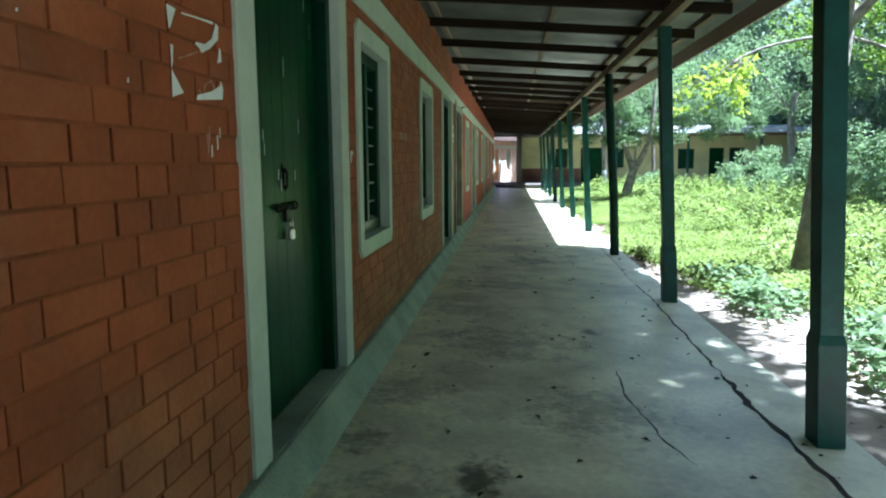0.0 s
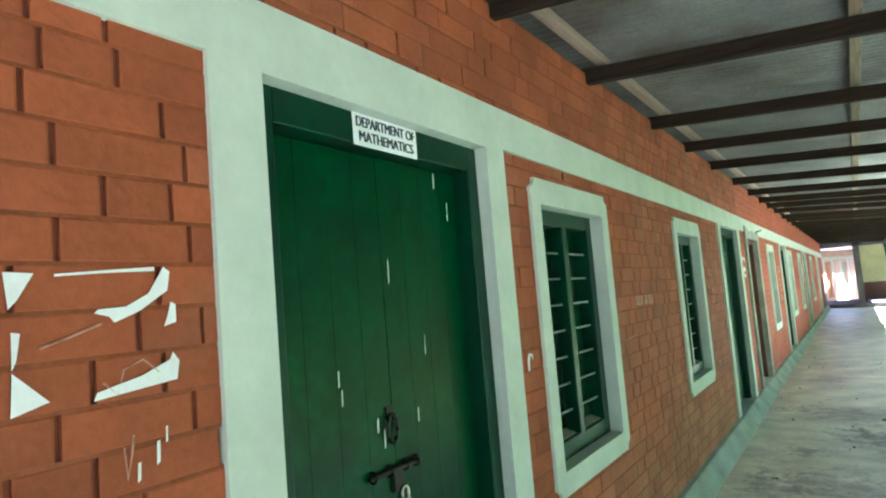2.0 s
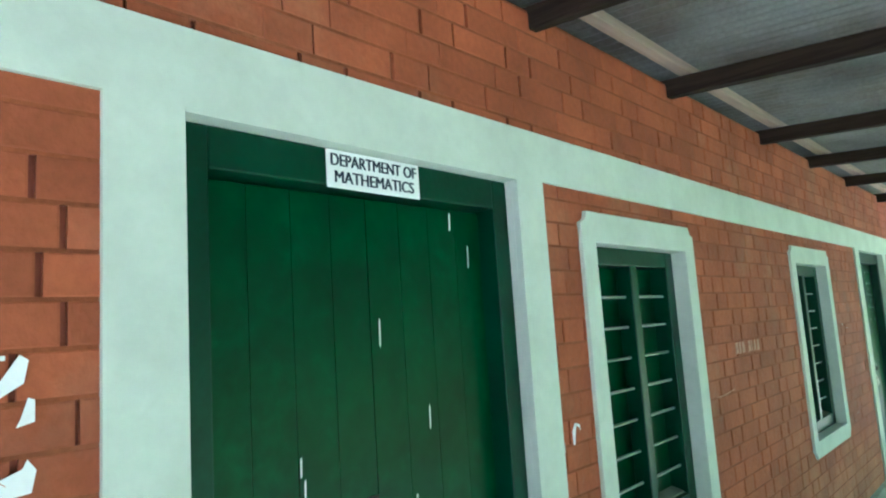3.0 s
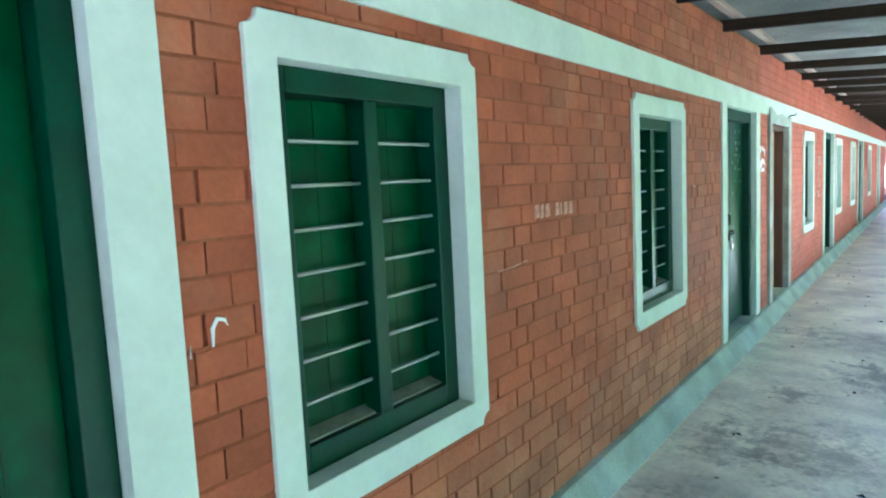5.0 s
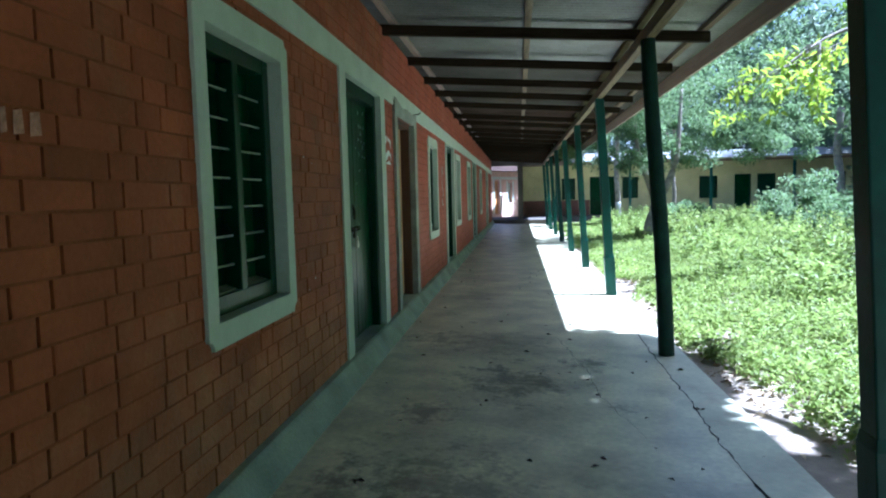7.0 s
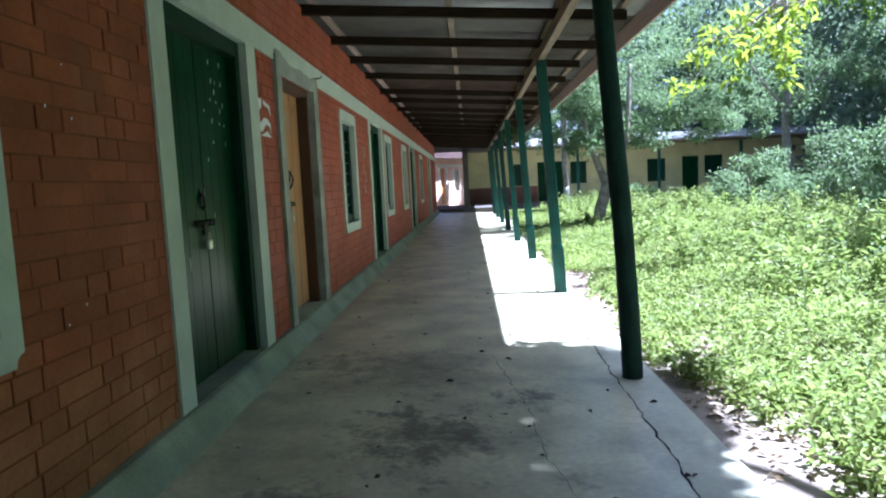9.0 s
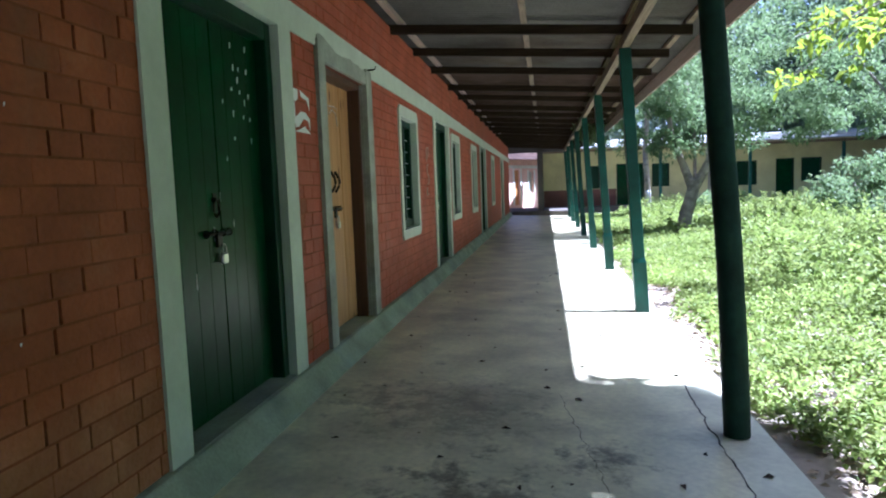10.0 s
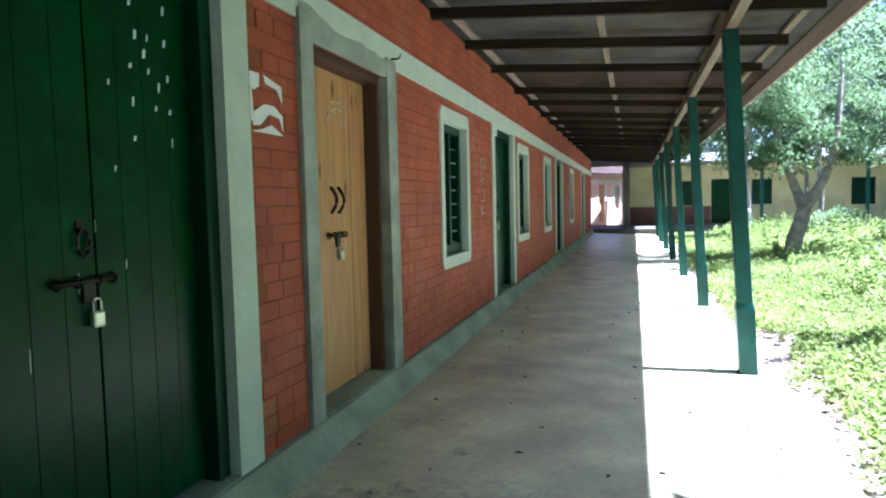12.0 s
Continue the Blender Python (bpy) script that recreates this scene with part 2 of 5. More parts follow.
M_IRON = material("blackened_iron", (0.04, 0.035, 0.03), 0.5, 0.8, vary=0.3, bump=0.1)
M_BAR = material("grey_steel_bar", (0.36, 0.38, 0.33), 0.5, 0.3, vary=0.2, bump=0.05)
M_STEEL = material("bright_padlock_steel", (0.62, 0.60, 0.55), 0.3, 0.9, vary=0.15, bump=0.03)
M_PAPER = material("torn_white_paper", (0.80, 0.82, 0.80), 0.85, vary=0.08, bump=0.1)
M_CHALK = material("chalk_marks", (0.48, 0.25, 0.17), 0.9, scale=30, vary=0.4, bump=0.1)
M_CHALK2 = material("white_chalk", (0.62, 0.50, 0.43), 0.95, scale=30, vary=0.4, bump=0.1)
M_INK = material("black_print", (0.012, 0.02, 0.04), 0.6, vary=0.05, bump=0)
M_SILL = material("pale_mortar", (0.25, 0.25, 0.19), 0.9, scale=9, vary=0.3, bump=0.5)
M_YELLOW = material("yellow_limewash", (0.62, 0.58, 0.29), 0.85, scale=1.2, vary=0.18, bump=0.1, tint=(0.46, 0.44, 0.24))
# red wall paint paled in the colour to stand for strong sun
M_PINK = material("sunlit_pink_paint", (0.60, 0.43, 0.33), 0.8, scale=2, vary=0.15, bump=0.1)
M_DADO = material("brown_dado_paint", (0.20, 0.095, 0.07), 0.8, scale=1.5, vary=0.2, bump=0.1)
M_EARTH = material("leaf_strewn_earth", (0.30, 0.255, 0.19), 0.95, scale=1.1, vary=0.35, bump=0.6, fine=22, tint=(0.40, 0.36, 0.29))
M_BARK = material("grey_tree_bark", (0.27, 0.235, 0.18), 0.95, scale=7, vary=0.4, bump=0.9, fine=24, tint=(0.38, 0.35, 0.28))
M_LIME = material("limewashed_bark", (0.62, 0.62, 0.56), 0.9, scale=7, vary=0.2, bump=0.5)
M_DARKWALL = material("weathered_dark_cement", (0.11, 0.10, 0.085), 0.9, scale=2, vary=0.35, bump=0.25)
M_LITTER = material("dry_leaves", (0.38, 0.30, 0.18), 0.9, scale=12, vary=0.5, bump=0, random_value=0.5)
M_DEBRIS = material("dark_dead_leaves", (0.05, 0.038, 0.026), 0.9, scale=12, vary=0.5, bump=0, random_value=0.5)
# weed, feathery and distant leaves are paled: haze and glare put into the colour
M_WEED = leaf_material("weed_leaves", (0.155, 0.235, 0.038), (0.31, 0.37, 0.095), 0.5)
M_BUSH = leaf_material("shrub_leaves", (0.055, 0.125, 0.03), (0.12, 0.20, 0.05), 0.45)
M_TREE = leaf_material("feathery_tree_leaves", (0.105, 0.175, 0.062), (0.205, 0.28, 0.12), 0.5)
M_FRESH = leaf_material("bright_tree_leaves", (0.085, 0.165, 0.012), (0.17, 0.235, 0.025), 0.55)
# brighter copy of the tree leaves, with the sunlight put into the colour
M_SPRAY = leaf_material("sunlit_yellow_green_leaves", (0.22, 0.33, 0.02), (0.36, 0.44, 0.04), 0.6)
M_FAR = leaf_material("distant_tree_leaves", (0.11, 0.165, 0.09), (0.20, 0.265, 0.15), 0.45)

# ---------------------------------------------------------------- building helpers
class Geo:
    """Collects vertices and faces for one mesh."""
    def __init__(self):
        self.v, self.f = [], []

    def box(self, x0, x1, y0, y1, z0, z1):
        i = len(self.v)
        self.v += [(x, y, z) for x in (x0, x1) for y in (y0, y1) for z in (z0, z1)]
        self.f += [tuple(i + k for k in q) for q in ((0, 1, 3, 2), (4, 6, 7, 5), (0, 4, 5, 1), (2, 3, 7, 6), (0, 2, 6, 4), (1, 5, 7, 3))]
        return self

    def prism(self, profile, y0, y1):
        """A profile of (x, z), counter-clockwise seen from -y, drawn out along y."""
        i, n = len(self.v), len(profile)
        self.v += [(x, y0, z) for x, z in profile] + [(x, y1, z) for x, z in profile]
        self.f += [(i + k, i + (k + 1) % n, i + n + (k + 1) % n, i + n + k) for k in range(n)]
        self.f += [tuple(i + k for k in reversed(range(n))), tuple(i + n + k for k in range(n))]
        return self

    def plate(self, outline, x0, x1):
        """An outline of (y, z) given thickness along x."""
        i, n = len(self.v), len(outline)
        self.v += [(x0, y, z) for y, z in outline] + [(x1, y, z) for y, z in outline]
        self.f += [(i + k, i + (k + 1) % n, i + n + (k + 1) % n, i + n + k) for k in range(n)]
        self.f += [tuple(i + k for k in reversed(range(n))), tuple(i + n + k for k in range(n))]
        return self

    def tube(self, points, radii, sides=8, wobble=0.0, rng=random):
        i = len(self.v)
        pts = [Vector(p) for p in points]
        for k, p in enumerate(pts):
            d = (pts[min(k + 1, len(pts) - 1)] - pts[max(k - 1, 0)]).normalized()
            a = d.orthogonal().normalized() if abs(d.z) < 0.95 else Vector((1, 0, 0)).cross(d).normalized()
            b = d.cross(a)
            for s in range(sides):
                t = 2 * math.pi * s / sides
                r = radii[k] * (1 + wobble * rng.uniform(-1, 1))
                self.v.append(tuple(p + a * (r * math.cos(t)) + b * (r * math.sin(t))))
        for k in range(len(pts) - 1):
            for s in range(sides):
                o, q = i + k * sides, i + (k + 1) * sides
                self.f.append((o + s, o + (s + 1) % sides, q + (s + 1) % sides, q + s))
        self.f.append(tuple(i + s for s in reversed(range(sides))))
        self.f.append(tuple(i + (len(pts) - 1) * sides + s for s in range(sides)))
        return self

    def mesh(self, name, smooth=False):
        me = bpy.data.meshes.new(name)
        me.from_pydata(self.v, [], self.f)
        bm = bmesh.new()
        bm.from_mesh(me)
        bmesh.ops.recalc_face_normals(bm, faces=bm.faces)
        bm.to_mesh(me)
        bm.free()
        if smooth:
            me.shade_smooth()
        return me


def bevelled(ob, width, segments=2):
    mod = ob.modifiers.new("bevel", "BEVEL")
    mod.width, mod.segments, mod.limit_method = width, segments, "ANGLE"
    return ob


def part(name, geo, mat, parent=None, label="", bevel=0.0, smooth=False):
    me = geo.mesh(name, smooth) if isinstance(geo, Geo) else geo
    if not me.materials:
        me.materials.append(mat)
    ob = new(name, me)
    if parent:
        ob.parent = parent
    if label:
        ob["label"] = label
    if bevel:
        bevelled(ob, bevel)
    return ob


def thing(name, label, category, kind="", group="", at=(0, 0, 0)):
    ob = new(name)
    ob.empty_display_size = 0.1
    ob.location = at
    return tagged(ob, label, category, group, kind)


def leaf_mesh(name, base, direction, length, width, fold=0.25):
    """Many folded leaves as one mesh. base, direction: (n, 3); length, width: (n,)."""
    n = len(base)
    d = direction / np.linalg.norm(direction, axis=1)[:, None]
    side = np.cross(d, np.random.normal(size=(n, 3)) * 0.35 + np.array([0, 0, 1.0]))
    side /= np.linalg.norm(side, axis=1)[:, None] + 1e-6
    up = np.cross(side, d)
    mid = base + d * (length * 0.45)[:, None]
    v = np.empty((n, 4, 3))
    v[:, 0] = base
    v[:, 1] = mid + side * (width * 0.5)[:, None] + up * (width * fold)[:, None]
    v[:, 2] = base + d * length[:, None] - up * (length * 0.12)[:, None]
    v[:, 3] = mid - side * (width * 0.5)[:, None] + up * (width * fold)[:, None]
    idx = np.arange(n) * 4
    tris = np.empty((n, 2, 3), dtype=np.int32)
    tris[:, 0] = np.stack([idx, idx + 1, idx + 2], 1)
    tris[:, 1] = np.stack([idx, idx + 2, idx + 3], 1)
    me = bpy.data.meshes.new(name)
    me.vertices.add(n * 4)
    me.vertices.foreach_set("co", v.reshape(-1).astype(np.float32))
    me.loops.add(n * 6)
    me.loops.foreach_set("vertex_index", tris.reshape(-1))
    me.polygons.add(n * 2)
    me.polygons.foreach_set("loop_start", np.arange(n * 2, dtype=np.int32) * 3)
    me.update(calc_edges=True)
    me.validate()
    return me


def random_dirs(n, up=0.2, spread=1.0):
    d = np.random.normal(size=(n, 3)) * spread
    d[:, 2] += up
    return d

# ---------------------------------------------------------------- the plan
Y_BACK, Y_END = -3.0, 35.9
WALL_TOP = 2.86
PL = 0.135                               # top of the plinth
SLOPE = 0.0335                           # fall of the floor towards the court
ROOF_FALL = 0.073


def floor_z(x):
    return -SLOPE * x


def rafter_z(x):
    return 2.785 - ROOF_FALL * x          # underside of the rafters


# doors: outer edges of the surround, opening, head of the opening
DOORS = [("green", 4.33, 5.798, 4.492, 5.645, 2.185), ("green", 10.772, 12.28, 10.934, 12.10, 2.185), ("pine", 12.72, 14.07, 12.86, 13.90, 2.115),
         ("green", 17.31, 18.82, 17.46, 18.66, 2.185), ("green", 23.72, 25.2, 23.88, 25.04, 2.185), ("green", 30.8, 32.3, 30.95, 32.15, 2.185)]
WINDOWS = [(6.03, 7.075), (8.722, 9.735), (15.17, 16.17), (19.0, 20.04), (21.87, 22.92), (26.9, 27.95)]
W_Z0, W_Z1, W_RIM = 0.686, 2.117, 0.101

holes = [(d[3] - 0.012, d[4] + 0.012, PL, d[5] + 0.004) for d in DOORS] + [(a + W_RIM - 0.012, b - W_RIM + 0.012, W_Z0 + 0.095, W_Z1 - 0.109) for a, b in WINDOWS]
holes.sort()

# floor of the verandah, with a fall to the court
SEAM = [(2.25, Y_BACK), (2.24, 3.6), (2.30, 4.7), (2.276, 5.05), (2.277, 5.41), (2.247, 5.82), (2.261, 6.37), (2.28, 7.26), (2.31, 8.5), (2.29, 9.54), (2.289, 10.2), (2.314, 10.6), (2.317, 11.07), (2.316, 11.66), (2.341, 12.67)]


def slab(sections):
    """A slab drawn out along y through profiles of (x, z), one at each y."""
    gg, n = Geo(), len(sections[0][1])
    gg.v = [(x, yy, z) for yy, prof in sections for x, z in prof]
    gg.f = [(k * n + q, k * n + (q + 1) % n, (k + 1) * n + (q + 1) % n, (k + 1) * n + q) for k in range(len(sections) - 1) for q in range(n)]
    gg.f += [tuple(reversed(range(n))), tuple((len(sections) - 1) * n + q for q in range(n))]
    return gg


seam_all = SEAM + [(2.36, 13.4), (2.59, 14.3), (2.595, Y_END)]
edge = slab([(yy, [(x, -0.5), (2.60, -0.5), (2.60, floor_z(2.60) - 0.02), (2.599, floor_z(2.599) - 0.004), (x, floor_z(x))]) for x, yy in seam_all])
tagged(part("floor_edge", edge, M_EDGE), "pale smooth concrete edging along the verandah floor", "floor", kind="structure")
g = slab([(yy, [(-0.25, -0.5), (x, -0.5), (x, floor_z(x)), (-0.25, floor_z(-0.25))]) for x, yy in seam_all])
floor = tagged(part("floor", g, M_FLOOR), "worn grey concrete verandah floor with stains, darker patches and cracks", "floor", kind="structure")

# the long classroom wall: backing behind the brick faces
g = Geo()
y = Y_BACK
for a, b, z0, z1 in holes:
    g.box(-0.26, -0.012, y, a, -0.3, WALL_TOP)
    g.box(-0.24, -0.012, a, b, -0.3, z0)
    g.box(-0.24, -0.012, a, b, z1, WALL_TOP)
    y = b
g.box(-0.24, -0.012, y, Y_END, -0.3, WALL_TOP)
wall = tagged(part("wall_classrooms", g, M_MORTAR), "long red-painted brick wall with raked joints", "wall", kind="structure")

g = Geo().prism([(-0.011, -0.05), (0.135, -0.05), (0.130, 0.0), (0.050, PL - 0.014), (0.036, PL), (-0.011, PL)], Y_BACK, Y_END)
plinth = tagged(part("plinth", g, M_PLINTH, bevel=0.006), "low sloped grey cement plinth along the wall foot", "plinth", kind="structure")
g = Geo().box(-0.011, 0.014, Y_BACK, Y_END, 2.197, 2.372)
trim = tagged(part("trim", g, M_TRIM), "pale mint painted plaster lintel band", "trim", kind="structure")

# the rest of the classroom block, closed behind the wall
g = Geo().box(-7.2, -7.0, Y_BACK, Y_END, -0.3, 3.2)
tagged(part("wall_back", g, M_BRICK), "red brick back wall of the classrooms", "wall", kind="structure")
for nm, yy in (("wall_end_near", Y_BACK - 0.2), ("wall_end_far", Y_END)):
    g = Geo().box(-7.2, -0.012, yy, yy + 0.2, -0.3, 2.9)
    tagged(part(nm, g, M_BRICK), "red brick end wall of the classroom block", "wall", kind="structure")

# ---------------------------------------------------------------- doors
def torus(centre, radius, r, axis="x", squash=1.0, seg=18):
    pts = []
    for k in range(seg + 1):
        t = 2 * math.pi * k / seg
        c, s = radius * squash * math.cos(t), radius * math.sin(t)
        pts.append({"x": (centre[0], centre[1] + c, centre[2] + s), "y": (centre[0] + c, centre[1], centre[2] + s), "z": (centre[0] + c, centre[1] + s, centre[2])}[axis])
    return Geo().tube(pts, [r] * len(pts), 6)


def make_door(number, style, o0, o1, a, b, top):
    green = style == "green"
    yc = (a + b) / 2
    label = "closed double door of dark green planks in a pale surround" if green else "closed pine plank double door in a grey cement surround"
    d = thing("door_%d" % number, label, "door", kind="structure", at=(0, yc, PL))
    L = lambda y: y - yc
    h = top - PL
    # surround round the opening
    if green:
        for y0, y1 in ((o0, a), (b, o1)):
            part("surround", Geo().box(-0.011, 0.014, L(y0), L(y1), 0.0, 2.197 - PL), M_TRIM, d)
        if top < 2.19:
            part("head_strip", Geo().box(-0.18, 0.0145, L(a) + 0.001, L(b) - 0.001, h, 2.1965 - PL), M_TRIM, d)
        jamb, leaf_m, frame_m = M_TRIM, M_GREEN, M_FRAME
    else:
        for y0, y1 in ((o0, a), (b, o1)):
            part("surround", Geo().box(-0.011, 0.030, L(y0), L(y1), 0.0, h + 0.13), M_CEMENT, d, "rough grey cement surround", bevel=0.006)
        part("surround", Geo().box(-0.011, 0.026, L(a), L(b), h, h + 0.11), M_CEMENT, d, "rough grey cement surround", bevel=0.006)
        jamb, leaf_m, frame_m = M_CEMENT, M_PINE, M_BROWN
    for y0, y1 in ((a - 0.011, a), (b, b + 0.011)):
        part("reveal", Geo().box(-0.25, -0.0115, L(y0), L(y1), 0.004, h), jamb, d)
    part("threshold", Geo().box(-0.23, 0.02, L(a) + 0.002, L(b) - 0.002, -0.02, 0.006), M_PLINTH, d)
    # timber frame, deep in the wall
    f = 0.075 if green else 0.04
    x0, x1 = -0.17, -0.036
    part("frame_post", Geo().box(x0, x1, L(a) + 0.001, L(a) + f, 0.006, h - 0.001), frame_m, d, bevel=0.005)
    part("frame_post", Geo().box(x0, x1, L(b) - f, L(b) - 0.001, 0.006, h - 0.001), frame_m, d, bevel=0.005)
    part("frame_head", Geo().box(x0, x1, L(a) + f, L(b) - f, h - (0.10 if green else 0.05), h - 0.001), frame_m, d, bevel=0.005)
    # two leaves of planks
    inner0, inner1 = L(a) + f, L(b) - f
    n = 4 if green else 2
    mid = (inner0 + inner1) / 2
    lx0, lx1 = (-0.15, -0.105) if green else (-0.175, -0.135)
    for s0, s1 in ((inner0 + 0.003, mid - 0.001), (mid + (0.007 if number == 2 else 0.001), inner1 - 0.003)):
        leaf = part("leaf", Geo().box(lx0, lx0 + 0.02, s0, s1, 0.02, h - (0.105 if green else 0.052)), leaf_m, d)
        w = (s1 - s0) / n
        for k in range(n):
            off = 0.0 if green else random.uniform(-0.004, 0.004)
            part("plank", Geo().box(lx0 + 0.0205, lx1 + off, s0 + k * w + (0.0004 if green else 0.0006), s0 + (k + 1) * w - (0.0004 if green else 0.0006), 0.02, h - (0.105 if green else 0.052)), leaf_m, leaf, bevel=0.0012 if number == 1 else 0.002)
    # ironwork
    seam = mid
    mid -= 0.055 if number == 2 else 0.02 if green else 0.0
    low = 0.035 if number == 2 else 0.0
    if green:
        zr = 1.20 - low - PL
        ring = part("ring_handle", torus((lx1 + 0.012, mid, zr), 0.045, 0.0065, "x", 0.55), M_IRON, d, "black iron ring handle", smooth=True)
        part("ring_plate", Geo().box(lx1, lx1 + 0.006, mid - 0.018, mid + 0.018, zr + 0.03, zr + 0.07), M_IRON, ring)
        zb = 1.075 - low - PL
    else:
        for s in (-0.055, 0.045):
            pts = [(lx1 + 0.004 + 0.03 * math.sin(math.pi * k / 10), mid + s + 0.02 * math.sin(math.pi * k / 10), 1.22 - PL + 0.16 * k / 10) for k in range(11)]
            part("pull_handle", Geo().tube(pts, [0.010] * 11, 8), M_IRON, d, "curved black pull handle", smooth=True)
        zb = 1.09 - PL
    bolt = part("bolt", Geo().tube([(lx1 + 0.014, mid - 0.13, zb), (lx1 + 0.014, mid + 0.13, zb)], [0.009, 0.009], 8), M_IRON, d, "iron sliding bolt", smooth=True)
    for s in (-0.11, -0.03, 0.05, 0.115):
        part("staple", torus((lx1 + 0.010, mid + s, zb), 0.017, 0.004, "y"), M_IRON, bolt, smooth=True)
    part("hasp", Geo().box(lx1, lx1 + 0.016, mid - 0.012, mid + 0.036, zb - 0.07, zb + 0.004), M_IRON, bolt, bevel=0.003)
    # padlock hangs from the hasp
    p = thing("padlock", "small bright steel padlock hanging on a door bolt", "padlock", group="padlocks on the doors", at=(lx1 + 0.022, yc + mid + 0.03, PL + zb - 0.155))
    part("body", Geo().box(-0.011, 0.011, -0.024, 0.024, 0.0, 0.055), M_STEEL, p, bevel=0.008)
    sh = [(0, -0.016, 0.05), (0, -0.016, 0.078)] + [(0, -0.016 * math.cos(math.pi * k / 8), 0.08 + 0.016 * math.sin(math.pi * k / 8)) for k in range(9)] + [(0, 0.016, 0.078), (0, 0.016, 0.05)]
    part("shackle", Geo().tube(sh, [0.0045] * len(sh), 6), M_STEEL, p, smooth=True)
    return d


for k, spec_ in enumerate(DOORS):
    make_door(k + 1, *spec_)

# ---------------------------------------------------------------- windows
def make_window(w):
    """A barred, shuttered window, its middle at y = 0 and its outer foot at z = 0."""
    h, hw, r = W_Z1 - W_Z0, w / 2, W_RIM
    o = thing("window", "green shuttered window with iron bars and mint surround", "window", kind="structure")
    c = 0.045
    zi0, zi1 = 0.107, h - 0.121
    # the surround has scooped corners
    scoop = [(c * math.cos(math.radians(q)), c * math.sin(math.radians(q))) for q in (90, 60, 30, 0)]
    outline = [(-hw + u, v) for u, v in scoop] + [(hw - u, v) for u, v in reversed(scoop)] + [(hw - u, h - v) for u, v in scoop] + [(-hw + u, h - v) for u, v in reversed(scoop)]
    inner = [(-hw + r, zi0), (hw - r, zi0), (hw - r, zi1), (-hw + r, zi1)]
    bm = bmesh.new()
    ov = [[bm.verts.new((x, y, z)) for y, z in outline] for x in (0.018, -0.011)]
    iv = [[bm.verts.new((x, y, z)) for y, z in inner] for x in (0.018, -0.2)]
    for s in range(16):
        bm.faces.new((ov[0][s], ov[0][(s + 1) % 16], ov[1][(s + 1) % 16], ov[1][s]))
    for s in range(4):
        bm.faces.new((iv[0][s], iv[0][(s + 1) % 4], iv[1][(s + 1) % 4], iv[1][s]))
    for s in range(4):
        for q in range(3):
            bm.faces.new((ov[0][4 * s + q], ov[0][4 * s + q + 1], iv[0][s]))
        bm.faces.new((ov[0][4 * s + 3], ov[0][(4 * s + 4) % 16], iv[0][(s + 1) % 4], iv[0][s]))
    bmesh.ops.recalc_face_normals(bm, faces=bm.faces)
    me = bpy.data.meshes.new("surround")
    bm.to_mesh(me)
    bm.free()
    part("surround", me, M_TRIM, o, "pale mint plaster surround with scooped corners", bevel=0.004)
    # timber frame
    a, b = -hw + r, hw - r
    t, x0, x1 = 0.078, -0.20, -0.055
    part("frame_side", Geo().box(x0, x1, a + 0.001, a + t, zi0 + 0.001, zi1 - 0.001), M_FRAME, o, bevel=0.004)
    part("frame_side", Geo().box(x0, x1, b - t, b - 0.001, zi0 + 0.001, zi1 - 0.001), M_FRAME, o, bevel=0.004)
    part("frame_head", Geo().box(x0, x1, a + t, b - t, zi1 - 0.075, zi1 - 0.001), M_FRAME, o, bevel=0.004)
    part("frame_foot", Geo().box(x0, x1, a + t, b - t, zi0 + 0.001, zi0 + 0.085), M_FRAME, o, bevel=0.004)
    part("mullion", Geo().box(-0.125, -0.050, -0.031, 0.031, zi0 + 0.085, zi1 - 0.075), M_FRAME, o, bevel=0.005)
    part("sill", Geo().prism([(-0.136, zi0 + 0.0855), (-0.078, zi0 + 0.0855), (-0.08, zi0 + 0.092), (-0.136, zi0 + 0.108)], a + t + 0.002, b - t - 0.002), M_SILL, o, "rough pale mortar ledge")
    for s in range(7):
        z = 0.312 + 0.1315 * s
        for y0, y1 in ((a + t - 0.004, -0.024), (0.024, b - t + 0.004)):
            part("bar", Geo().tube([(-0.088, y0, z), (-0.088, y1, z)], [0.0065, 0.0065], 6), M_BAR, o, smooth=True)
    for y0, y1 in ((a + t + 0.001, -0.001), (0.001, b - t - 0.001)):
        sh = part("shutter", Geo().box(-0.172, -0.152, y0, y1, zi0 + 0.087, zi1 - 0.077), M_GREEN, o)
        w2 = (y1 - y0) / 2
        for s in range(2):
            part("plank", Geo().box(-0.1515, -0.138, y0 + s * w2 + 0.001, y0 + (s + 1) * w2 - 0.001, zi0 + 0.087, zi1 - 0.077), M_GREEN, sh, bevel=0.0012)
    return o


first = make_window(WINDOWS[0][1] - WINDOWS[0][0])
first.name, first.location = "window_1", (0, sum(WINDOWS[0]) / 2, W_Z0)
for k, (a, b) in enumerate(WINDOWS[1:]):
    w = copy_thing(first, Matrix.Translation((0, (a + b) / 2, W_Z0)))
    w.scale.y = (b - a) / (WINDOWS[0][1] - WINDOWS[0][0])
    w.name = "window_%d" % (k + 2)

